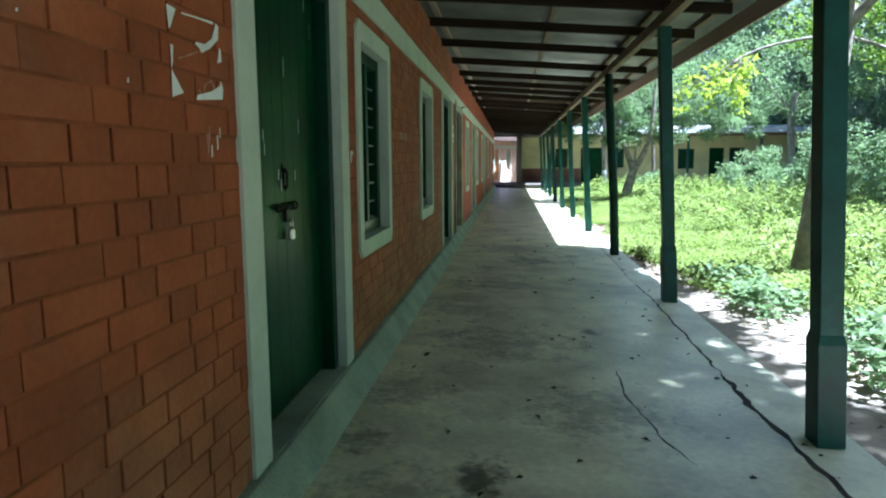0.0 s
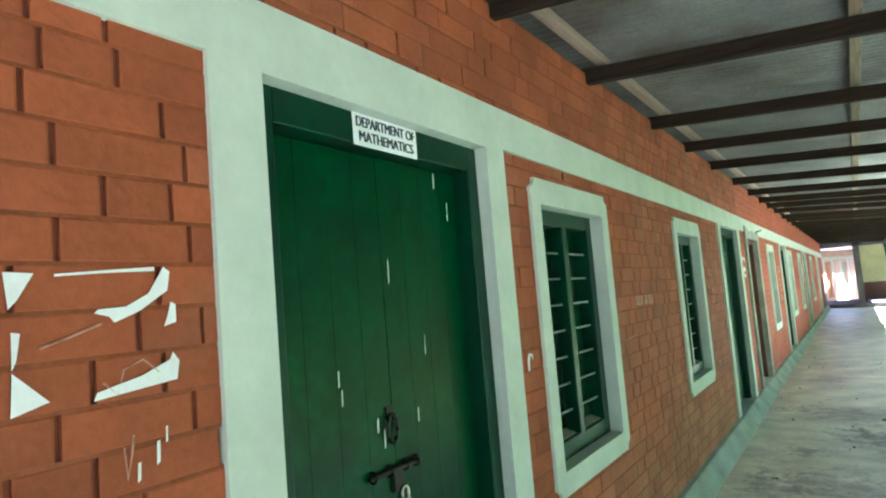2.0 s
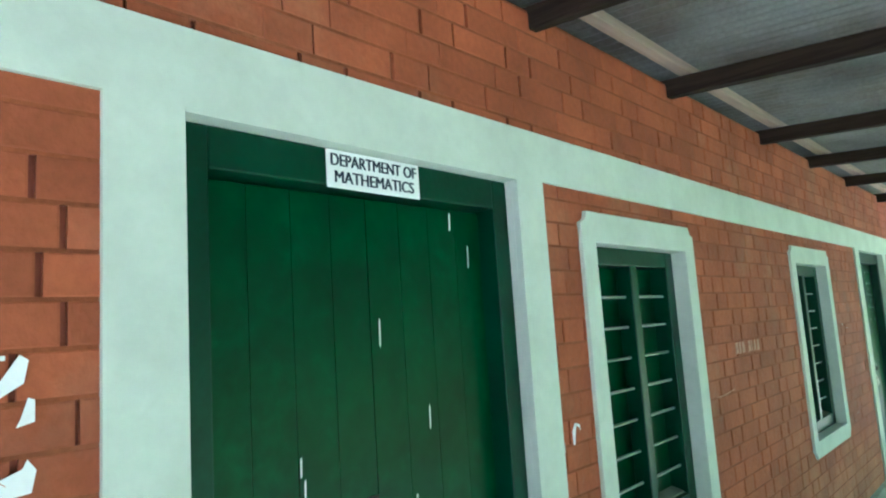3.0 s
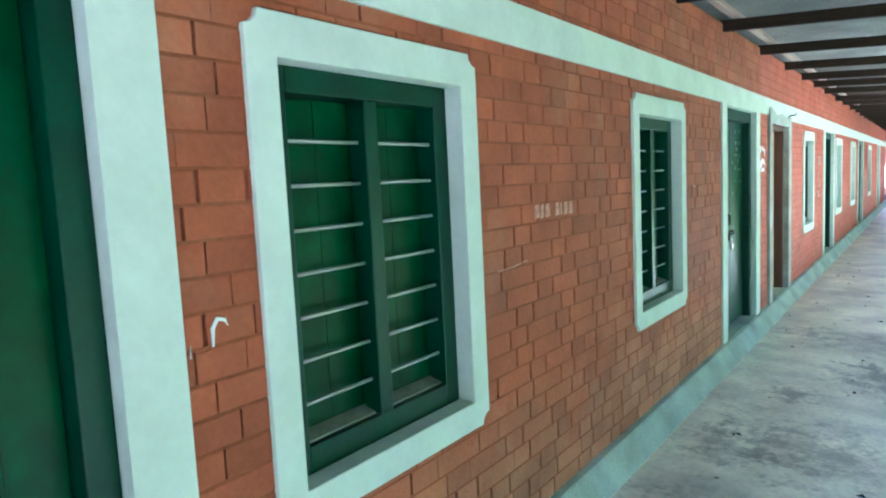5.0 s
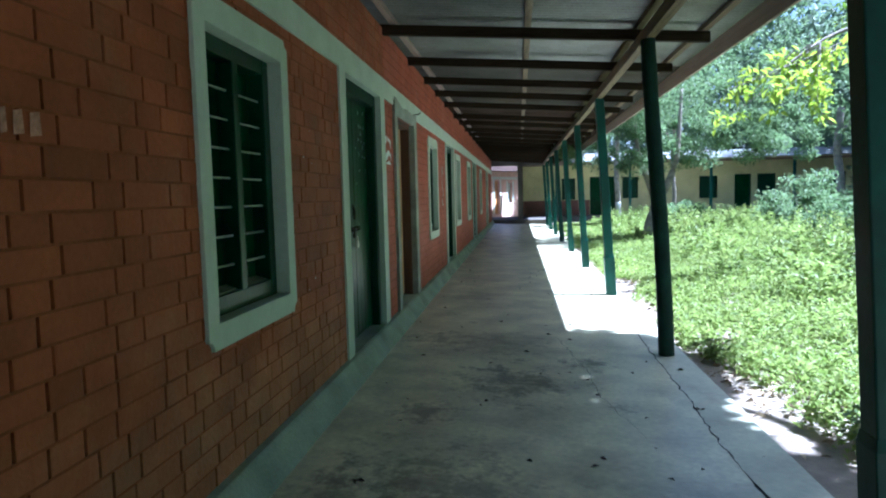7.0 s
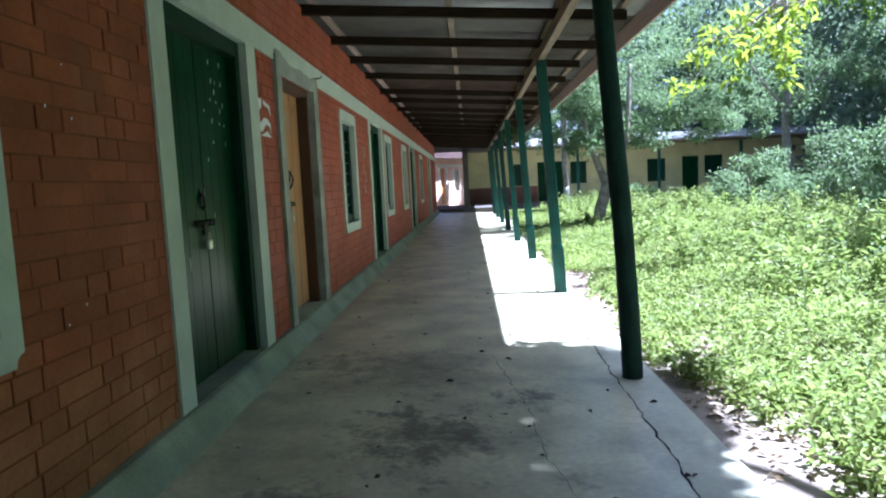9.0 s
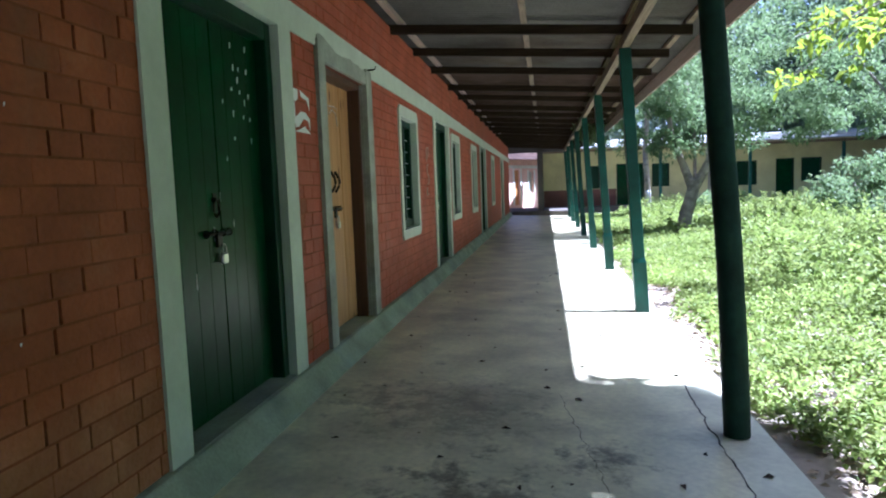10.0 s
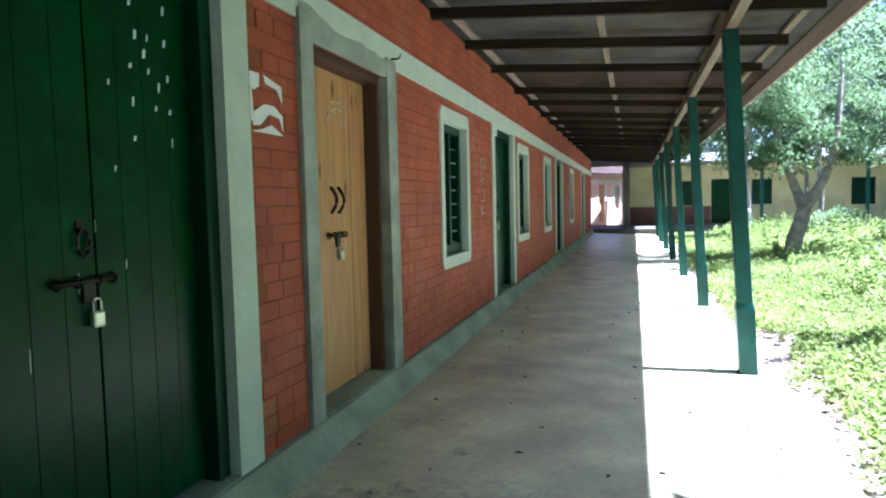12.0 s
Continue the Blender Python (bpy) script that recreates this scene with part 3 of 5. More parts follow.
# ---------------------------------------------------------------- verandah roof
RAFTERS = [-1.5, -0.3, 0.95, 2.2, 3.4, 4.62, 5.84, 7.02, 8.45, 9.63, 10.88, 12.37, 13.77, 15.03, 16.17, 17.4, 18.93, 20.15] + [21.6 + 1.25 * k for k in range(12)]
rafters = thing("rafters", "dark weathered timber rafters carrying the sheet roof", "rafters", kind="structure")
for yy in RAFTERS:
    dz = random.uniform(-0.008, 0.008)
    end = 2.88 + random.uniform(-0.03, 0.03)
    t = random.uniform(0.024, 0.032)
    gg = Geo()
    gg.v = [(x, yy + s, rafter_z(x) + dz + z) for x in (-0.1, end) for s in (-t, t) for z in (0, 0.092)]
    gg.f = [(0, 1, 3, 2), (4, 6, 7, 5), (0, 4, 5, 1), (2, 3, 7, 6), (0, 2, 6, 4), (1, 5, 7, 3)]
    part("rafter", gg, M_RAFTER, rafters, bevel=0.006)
purlins = thing("purlins", "thin timber purlins lying across the rafters", "purlins", kind="structure")
for x in (0.10, 1.33, 2.30, 2.86):
    z = rafter_z(x) + 0.093
    part("purlin", Geo().box(x - 0.03, x + 0.03, Y_BACK, Y_END, z, z + 0.045), M_FASCIA if x < 0.2 else M_BEAM, purlins, bevel=0.005)


def corrugated(name, x0, x1, z_at, y0, y1, amp=0.010, pitch=0.076):
    ny = int((y1 - y0) / pitch * 6)
    ys = np.linspace(y0, y1, ny + 1)
    wave = amp * np.cos(2 * np.pi * ys / pitch)
    xs = np.linspace(x0, x1, 5)
    gg = Geo()
    gg.v = [(x, yy, z_at(x) + w) for x in xs for yy, w in zip(ys, wave)]
    n = ny + 1
    gg.f = [(i * n + j, (i + 1) * n + j, (i + 1) * n + j + 1, i * n + j + 1) for i in range(len(xs) - 1) for j in range(ny)]
    return gg


# the sheet colour steps darker from the near to the far section
ob = part("ceiling", corrugated("ceiling", -0.9, 3.16, lambda x: rafter_z(x) + 0.15, Y_BACK - 0.2, 14.2), M_SHEET, smooth=True)
tagged(ob, "grey galvanised corrugated sheet roof over the verandah", "ceiling", kind="structure")
ob = part("ceiling_middle", corrugated("ceiling_middle", -0.9, 3.16, lambda x: rafter_z(x) + 0.153, 14.1, 18.0), M_DARKSHEET, smooth=True)
tagged(ob, "darker grey-brown corrugated sheet roof over the verandah", "ceiling", kind="structure")
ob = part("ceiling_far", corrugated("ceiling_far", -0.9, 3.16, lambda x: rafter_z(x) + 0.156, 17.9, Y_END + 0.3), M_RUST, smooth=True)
tagged(ob, "rusted brown corrugated sheet roof over the far verandah", "ceiling", kind="structure")
ob = part("roof", Geo().prism([(-7.6, 3.05), (-3.5, 4.6), (0.2, 2.96), (0.2, 3.0), (-3.5, 4.66), (-7.6, 3.1)], Y_BACK - 0.4, Y_END + 0.3), M_SHEET)
tagged(ob, "grey sheet roof of the classroom block", "roof", kind="structure")
fz = rafter_z(3.0)
ob = part("fascia", Geo().box(3.06, 3.085, Y_BACK, Y_END + 0.3, fz - 0.06, fz + 0.11), M_FASCIA, bevel=0.003)
tagged(ob, "pale weathered timber fascia board along the eaves", "fascia", kind="structure")

# eaves beam on the posts
POST_Y = [-0.9, 2.25, 5.35, 8.60, 11.86, 15.15, 18.47, 21.8, 25.1, 28.3, 31.5, 34.6]
PX, LEAN = 2.435, 0.145
zb = rafter_z(PX - LEAN) - 0.004
ob = part("eaves_beam", Geo().box(PX - LEAN - 0.035, PX - LEAN + 0.04, Y_BACK, Y_END, zb - 0.105, zb), M_BEAM, bevel=0.006)
tagged(ob, "long timber eaves beam on the green posts", "beam", kind="structure")


def make_post(label, log=False):
    p = thing("verandah_post", label, "post", group="posts along the verandah")
    top = zb - 0.105 - floor_z(PX) - 0.001
    if log:
        pts = [(-LEAN * s + 0.012 * math.sin(5 * s), 0.010 * math.sin(4 * s), top * s) for s in np.linspace(0, 1, 12)]
        part("shaft", Geo().tube(pts, [0.066 - 0.008 * s for s in np.linspace(0, 1, 12)], 14, 0.03), M_LOG, p, smooth=True)
    else:
        w, q = 0.055, 0.066
        gg = Geo()
        gg.v = [(-LEAN * z / top + sx * w, sy * w, z) for z in (0.0, top) for sx, sy in ((-1, -1), (1, -1), (1, 1), (-1, 1))]
        gg.f = [(0, 1, 5, 4), (1, 2, 6, 5), (2, 3, 7, 6), (3, 0, 4, 7), (3, 2, 1, 0), (4, 5, 6, 7)]
        part("shaft", gg, M_POST, p, bevel=0.007)
        gg = Geo()
        gg.v = [(-LEAN * z / top + sx * r, sy * r, z) for z, r in ((0.0, q), (0.50, q), (0.545, w + 0.002)) for sx, sy in ((-1, -1), (1, -1), (1, 1), (-1, 1))]
        gg.f = [(3, 2, 1, 0), (8, 9, 10, 11)] + [(4 * k + s, 4 * k + (s + 1) % 4, 4 * k + 4 + (s + 1) % 4, 4 * k + 4 + s) for k in range(2) for s in range(4)]
        part("foot_sleeve", gg, M_POST, p, bevel=0.005)
    return p


square = make_post("square dark teal-green timber post with a thicker foot")
square.location = (PX, POST_Y[0], floor_z(PX))
for yy in POST_Y[1:]:
    if abs(yy - 11.86) > 0.1:
        out = 0.025 if yy == 8.60 else 0.0
        copy_thing(square, Matrix.Translation((PX + out, yy, floor_z(PX + out))))
log = make_post("round blackish-green log post, slightly crooked", True)
log.location = (PX, 11.86, floor_z(PX))

# ---------------------------------------------------------------- the court
def ground_z(x, y):
    return -0.17 + 0.05 * noise.noise((x * 0.35, y * 0.35, 0)) + min(max(x - 3.0, 0), 6) * 0.012


g = Geo()
xs = [-400, -60, -8, -0.2] + [2.55 + 0.5 * k for k in range(42)] + [40, 80, 400]
ys = [-400, -80, -20] + [-8 + 0.8 * k for k in range(90)] + [90, 160, 500]
g.v = [(x, yy, ground_z(x, yy) if -10 < x < 45 and -20 < yy < 70 else -0.2) for x in xs for yy in ys]
n = len(ys)
g.f = [(i * n + j, (i + 1) * n + j, (i + 1) * n + j + 1, i * n + j + 1) for i in range(len(xs) - 1) for j in range(n - 1)]
tagged(part("ground", g, M_EARTH, smooth=True), "bare brown earth of the court, strewn with dry leaves", "ground", kind="structure")


def gz_array(x, y):
    return np.array([ground_z(a, b) for a, b in zip(x, y)])


def verge(y):
    return 3.05 + 0.22 * np.sin(y * 0.9) + 0.15 * np.sin(y * 2.3 + 1)


def weeds(name, count, x0, x1, y0, y1, h0, h1, leaf, leaves, mat, label, bare=True):
    x = np.random.uniform(x0, x1, count)
    y = np.random.uniform(y0, y1, count)
    if bare:
        edge = verge(y) + np.where(y < 9.5, 1.3 * np.clip((9.5 - y) / 3, 0, 1), 0) - np.where(y > 13, 0.22, 0)
        keep = (x - edge > np.random.exponential(0.14, count) - 0.14)
        clump = np.array([noise.noise((a * 0.9, b * 0.9, 3)) for a, b in zip(x, y)])
        keep &= clump > np.random.uniform(-0.95, 0.0, count)
        x, y = x[keep], y[keep]
    z = gz_array(x, y)
    tall = np.array([0.5 + 0.9 * abs(noise.noise((a * 0.5, b * 0.5, 8))) for a, b in zip(x, y)])
    h = np.random.uniform(h0, h1, len(x)) * tall * np.clip(0.45 + (x - 3.0) * 0.22, 0.4, 1.25)
    k = np.repeat(np.arange(len(x)), leaves)
    m = len(k)
    u = np.random.uniform(0.15, 1.0, m)
    az = np.random.uniform(0, 2 * np.pi, m)
    base = np.stack([x[k] + np.random.normal(0, 0.03, m), y[k] + np.random.normal(0, 0.03, m), z[k] + h[k] * u], 1)
    tilt = np.random.uniform(-0.2, 1.1, m)
    d = np.stack([np.cos(az) * np.cos(tilt), np.sin(az) * np.cos(tilt), np.sin(tilt)], 1)
    length = np.random.uniform(leaf * 0.6, leaf * 1.4, m)
    me = leaf_mesh(name, base, d, length, length * np.random.uniform(0.35, 0.6, m))
    return tagged(part(name, me, mat), label, "weeds", kind="stuff")


weeds("weeds", 24000, 2.7, 7.5, 1.0, 24, 0.14, 0.55, 0.05, 15, M_WEED, "low bright green weeds covering the court")
weeds("weeds", 19000, 4.5, 18.0, -2.0, 37, 0.25, 0.75, 0.085, 12, M_WEED, "knee-high bright green weeds in the open court")
weeds("weeds", 5000, 2.65, 6.0, 20.0, 37, 0.15, 0.40, 0.09, 10, M_WEED, "low green weeds near the far verandah")

m = 620
x, y = np.random.uniform(3.1, 6.4, m), np.random.uniform(4.6, 10.2, m)
keep = np.array([noise.noise((a * 0.8, b * 0.8, 21)) for a, b in zip(x, y)]) > -0.12 + 0.25 * np.clip((3.7 - x) / 0.6, 0, 1)
x, y = x[keep], y[keep]
k = np.repeat(np.arange(len(x)), 13)
az, tilt = np.random.uniform(0, 6.28, len(k)), np.random.uniform(-0.1, 0.9, len(k))
base = np.stack([x[k] + np.random.normal(0, 0.07, len(k)), y[k] + np.random.normal(0, 0.07, len(k)), gz_array(x, y)[k] + np.random.uniform(0.02, 0.24, len(k))], 1)
ln = np.random.uniform(0.06, 0.13, len(k))
tagged(part("groundcover", leaf_mesh("groundcover", base, np.stack([np.cos(az) * np.cos(tilt), np.sin(az) * np.cos(tilt), np.sin(tilt)], 1), ln, ln * 0.6), M_TREE), "dark green broad-leaved plants on the shaded earth", "weeds", kind="stuff")
m = 1500
x, y = np.random.uniform(4.2, 13, m), np.random.uniform(8.5, 34, m)
keep = np.array([noise.noise((a * 0.45, b * 0.45, 31)) for a, b in zip(x, y)]) > 0.02
x, y = x[keep], y[keep]
h = np.random.uniform(0.45, 0.95, len(x))
k = np.repeat(np.arange(len(x)), 26)
u, az, tilt = np.random.uniform(0.25, 1.0, len(k)), np.random.uniform(0, 6.28, len(k)), np.random.uniform(-0.1, 0.9, len(k))
base = np.stack([x[k] + np.random.normal(0, 0.02, len(k)) + 0.12 * u * np.sin(9 * x[k]), y[k] + np.random.normal(0, 0.02, len(k)), gz_array(x, y)[k] + h[k] * u], 1)
ln = np.random.uniform(0.07, 0.15, len(k)) * (1.25 - 0.6 * u)
tagged(part("tall_weeds", leaf_mesh("tall_weeds", base, np.stack([np.cos(az) * np.cos(tilt), np.sin(az) * np.cos(tilt), np.sin(tilt)], 1), ln, ln * 0.5), M_WEED), "tall leafy weed stems standing above the low weeds", "weeds", kind="stuff")

# dry leaves on the verge
m = 4200
y = np.random.uniform(0.5, 24, m)
x = np.random.uniform(2.63, 3.0, m) + np.random.exponential(0.28, m) + np.where(y < 10.5, np.random.uniform(0, 1.4, m), 0)
base = np.stack([x, y, gz_array(x, y) + 0.012], 1)
d = random_dirs(m, 0.0)
d[:, 2] *= 0.12
ln = np.random.uniform(0.03, 0.08, m)
tagged(part("dry_leaves", leaf_mesh("dry_leaves", base, d, ln, ln * 0.5), M_LITTER), "brown and pale dry leaves along the slab edge", "leaf litter", kind="stuff")
m = 170
y = np.random.uniform(3.5, 18, m)
x = np.random.uniform(0.2, 2.5, m)
base = np.stack([x, y, -SLOPE * x + 0.004], 1)
d = random_dirs(m, 0.0)
d[:, 2] *= 0.08
ln = np.random.uniform(0.015, 0.06, m)
tagged(part("dead_leaves", leaf_mesh("dead_leaves", base, d, ln, ln * 0.5), M_DEBRIS), "small dark dead leaves on the concrete floor", "leaf litter", kind="stuff")


# ---------------------------------------------------------------- trees and shrubs
def limb(points, r0, r1, steps=8):
    """A smooth limb through a few points."""
    pts = [Vector(p) for p in points]
    out = []
    n = len(pts) - 1
    for k in range(n):
        p0, p1, p2, p3 = pts[max(k - 1, 0)], pts[k], pts[k + 1], pts[min(k + 2, n)]
        for s in range(steps):
            t = s / steps
            out.append(0.5 * ((2 * p1) + (p2 - p0) * t + (2 * p0 - 5 * p1 + 4 * p2 - p3) * t * t + (3 * p1 - p0 - 3 * p2 + p3) * t ** 3))
    out.append(pts[-1])
    m = len(out) - 1
    return out, [r0 + (r1 - r0) * (k / m) ** 0.8 for k in range(m + 1)]


def crown_leaves(name, centres, radii, per, leaf, flat=0.7, droop=-0.1):
    base, ln = [], []
    for c, r in zip(centres, radii):
        p = np.random.normal(size=(per, 3))
        p /= np.linalg.norm(p, axis=1)[:, None]
        p *= (np.random.uniform(0.15, 1.0, per) ** 0.5)[:, None] * r
        p[:, 2] *= flat
        base.append(p + np.array(c))
    base = np.concatenate(base)
    ln = np.random.uniform(leaf * 0.6, leaf * 1.3, len(base))
    return leaf_mesh(name, base, random_dirs(len(base), droop), ln, ln * np.random.uniform(0.3, 0.5, len(base)))


def make_tree(label, at, trunk, limbs, r_trunk, clumps, per, leaf, mat, bark=None, foot=None):
    t = thing("tree", label, "tree", at=at)
    pts, rad = limb(trunk, r_trunk, r_trunk * 0.7)
    rad[0] *= 1.35
    rad[1] *= 1.18
    tr = part("trunk", Geo().tube(pts, rad, 12, 0.05), bark or M_BARK, t, smooth=True)
    if foot:
        k = max(2, int(len(pts) * foot))
        part("limewash", Geo().tube(pts[:k], [r * 1.03 for r in rad[:k]], 12, 0.02), M_LIME, tr, "whitewashed foot", smooth=True)
    for l, r in limbs:
        pts, rad = limb(l, r, r * 0.3)
        part("limb", Geo().tube(pts, rad, 9, 0.06), bark or M_BARK, t, smooth=True)
    centres = [c[:3] for c in clumps]
    part("crown", crown_leaves("crown", centres, [c[3] for c in clumps], per, leaf), mat, t)
    return t


def scatter(rng, n, centre, spread, r0, r1):
    return [(centre[0] + rng.uniform(-1, 1) * spread[0], centre[1] + rng.uniform(-1, 1) * spread[1], centre[2] + rng.uniform(-1, 1) * spread[2], rng.uniform(r0, r1)) for _ in range(n)]


rng = random.Random(4)
# the pale trunk beside the near posts; its crown shades the verandah edge
make_tree("tall tree with a pale straight trunk and bright leaves", (4.45, 10.4, ground_z(4.45, 10.4)),
          [(0, 0, -0.1), (0.10, -0.02, 0.9), (0.16, -0.05, 2.0), (0.22, -0.1, 3.2)],
          [([(0.22, -0.1, 3.1), (0.0, -0.9, 4.3), (-0.3, -2.0, 5.2)], 0.09), ([(0.22, -0.1, 3.1), (0.7, 0.6, 4.4), (0.8, 1.2, 5.6)], 0.09), ([(0.2, -0.1, 2.9), (1.2, -0.7, 4.2), (2.0, -1.6, 5.0)], 0.07), ([(0.0, -0.9, 4.2), (0.4, -3.0, 5.0), (0.8, -6.5, 5.4)], 0.06)],
          0.17, scatter(rng, 88, (-0.2, -5.8, 5.2), (1.05, 4.3, 0.75), 0.5, 0.85) + scatter(rng, 52, (0.08, 0.25, 4.35), (0.34, 2.3, 0.25), 0.28, 0.45) + [(0.12, -1.5, 5.1, 0.55), (0.0, -1.7, 5.3, 0.5), (0.3, -1.3, 5.0, 0.5), (-0.25, -0.3, 4.6, 0.5), (-0.2, -0.45, 5.0, 0.5), (-0.1, -0.2, 4.8, 0.5)], 330, 0.19, M_FRESH)
# the forked tree
make_tree("forked grey tree with feathery green foliage", (4.8, 25.1, ground_z(4.8, 25.1)),
          [(0, 0, -0.1), (0.06, 0, 0.4), (0.20, 0, 0.9), (0.30, 0, 1.36)],
          [([(0.24, 0, 1.15), (0.02, 0.1, 1.8), (-0.25, 0.1, 2.6), (-0.35, 0.2, 4.4)], 0.125), ([(0.30, 0, 1.2), (0.58, -0.1, 1.75), (0.76, -0.2, 2.5), (0.88, -0.1, 4.2)], 0.135), ([(0.3, 0, 1.4), (0.4, 0.6, 2.6), (0.3, 0.9, 3.8)], 0.05)],
          0.19, scatter(rng, 60, (0.6, 0, 4.7), (3.0, 2.4, 1.1), 0.35, 0.75) + scatter(rng, 40, (-0.9, 0.3, 2.8), (1.4, 1.2, 0.75), 0.2, 0.42) + scatter(rng, 46, (2.4, 0.3, 2.85), (1.7, 1.2, 0.75), 0.2, 0.42) + scatter(rng, 8, (0.3, 0.6, 2.7), (0.6, 0.5, 0.5), 0.2, 0.35), 210, 0.11, M_TREE)
# thin whitewashed trees near the far verandah
make_tree("thin dark tree with a whitewashed foot", (5.3, 33.6, ground_z(5.3, 33.6)), [(0, 0, -0.1), (-0.05, 0, 1.2), (-0.1, 0.1, 2.6), (0.0, 0.1, 4.0)],
          [([(0, 0.1, 3.6), (0.6, 0, 4.6), (1.0, 0, 5.4)], 0.05)], 0.12, scatter(rng, 26, (0.0, 0, 5.0), (1.8, 1.4, 1.0), 0.4, 0.7), 200, 0.12, M_TREE, foot=0.32)
make_tree("thin dark tree by the far building", (7.6, 34.4, ground_z(7.6, 34.4)), [(0, 0, -0.1), (0.06, 0, 1.2), (0.0, 0.1, 2.6), (0.1, 0.1, 4.2)],
          [([(0, 0.1, 3.4), (-0.6, 0, 4.4), (-1.0, 0, 5.2)], 0.05)], 0.10, scatter(rng, 26, (0.3, 0, 5.0), (1.8, 1.4, 1.0), 0.4, 0.7), 200, 0.12, M_TREE)
make_tree("leafy tree standing among the shrubs", (12.5, 31.0, ground_z(12.5, 31)), [(0, 0, -0.1), (0.1, 0, 1.4), (0.0, 0.1, 2.8), (0.1, 0.1, 4.2)],
          [([(0, 0.1, 3.4), (-0.9, 0, 4.4), (-1.5, 0, 5.4)], 0.07), ([(0, 0.1, 3.2), (0.9, 0, 4.2), (1.8, 0, 5.0)], 0.07)], 0.16, scatter(rng, 46, (0.2, 0, 4.8), (3.0, 2.2, 1.5), 0.45, 0.9), 220, 0.15, M_TREE)
spreading = make_tree("spreading tree with light green leaves behind the shrubs", (10.5, 17.5, ground_z(10.5, 17.5)), [(0, 0, -0.1), (0.1, 0, 1.4), (0.0, 0.1, 2.8), (0.1, 0.1, 4.0)],
          [([(0, 0.1, 3.2), (-0.9, 0.6, 4.2), (-1.8, 1, 5.0)], 0.08), ([(0, 0.1, 3.2), (0.9, 0, 4.4), (1.8, 0, 5.4)], 0.08), ([(0, 0.1, 3.0), (-2.4, -0.4, 3.9), (-4.4, -0.8, 3.7), (-5.6, -1.1, 3.0)], 0.055)],
          0.17, scatter(rng, 46, (-0.2, 0.3, 4.9), (2.8, 2.6, 1.3), 0.4, 0.85), 240, 0.14, M_FRESH)

rr = random.Random(8)
sprays = []
for _ in range(16):
    tip = (-5.5 + rr.uniform(-0.9, 0.9), -1.0 + rr.uniform(-0.7, 0.7), 2.85 + rr.uniform(-0.45, 0.5))
    root = (-4.9 + rr.uniform(-0.3, 0.3), -0.9 + rr.uniform(-0.2, 0.2), 3.45)
    part("twig", Geo().tube([root, tuple((p + q) / 2 + rr.uniform(-0.08, 0.08) for p, q in zip(root, tip)), tip], [0.012, 0.008, 0.004], 5), M_BARK, spreading)
    sprays += [tuple(p + (q - p) * u + rr.uniform(-0.1, 0.1) for p, q in zip(root, tip)) for u in (0.45, 0.7, 0.9, 1.05)]
tagged(part("spray", crown_leaves("spray", sprays, [0.15] * len(sprays), 9, 0.15, 0.8, -0.5), M_SPRAY, spreading), "yellow-green hanging leaves, coloured bright as if sunlit", kind="stuff")

# big leafy near-side trees of the court, mostly unseen, added to block sky light
for tx, ty, seed in ((9.9, 0.2, 1), (12.6, 4.8, 2), (8.9, -4.8, 3)):
    rr = random.Random(seed)
    make_tree("big dense dark green tree added to block sky light", (tx, ty, ground_z(tx, ty)), [(0, 0, -0.1), (0.1, 0, 1.2), (0.0, 0.15, 2.4), (0.15, 0.1, 4.0)],
              [([(0, 0.1, 2.6), (-0.9, 0.6, 4.0), (-1.6, 1, 5.4)], 0.09), ([(0, 0.1, 2.9), (1.0, -0.4, 4.4), (1.8, -0.8, 5.8)], 0.09), ([(0.1, 0.1, 3.2), (0.2, 1.2, 4.6), (0.1, 2.0, 6.0)], 0.08)],
              0.2, scatter(rr, 66, (0.0, 0.0, 4.6), (2.3, 2.6, 2.4), 0.5, 0.95), 160, 0.2, M_BUSH)


def make_shrub(label, x, y, w, h, leaf, per=170, mat=None, clumps=26):
    s = thing("shrub", label, "shrub", group="shrubs in the court", at=(x, y, ground_z(x, y)))
    cl = []
    for _ in range(9):
        a, r = rng.uniform(0, 6.28), rng.uniform(0.3, 0.95) * w
        tip = (math.cos(a) * r, math.sin(a) * r, h * rng.uniform(0.5, 0.95))
        part("stem", Geo().tube([(0.1 * math.cos(a), 0.1 * math.sin(a), -0.05), (tip[0] * 0.5, tip[1] * 0.5, tip[2] * 0.6), tip], [0.022, 0.016, 0.006], 6), M_BARK, s)
    for _ in range(clumps):
        a, r = rng.uniform(0, 6.28), w * math.sqrt(rng.random())
        top = h * (1 - 0.45 * (r / w) ** 2)
        cl.append((math.cos(a) * r, math.sin(a) * r, rng.uniform(0.25, 1.0) * top, rng.uniform(0.18, 0.34) * w))
    part("foliage", crown_leaves("foliage", [c[:3] for c in cl], [c[3] for c in cl], per, leaf, 0.8, 0.15), mat or M_BUSH, s)
    return s


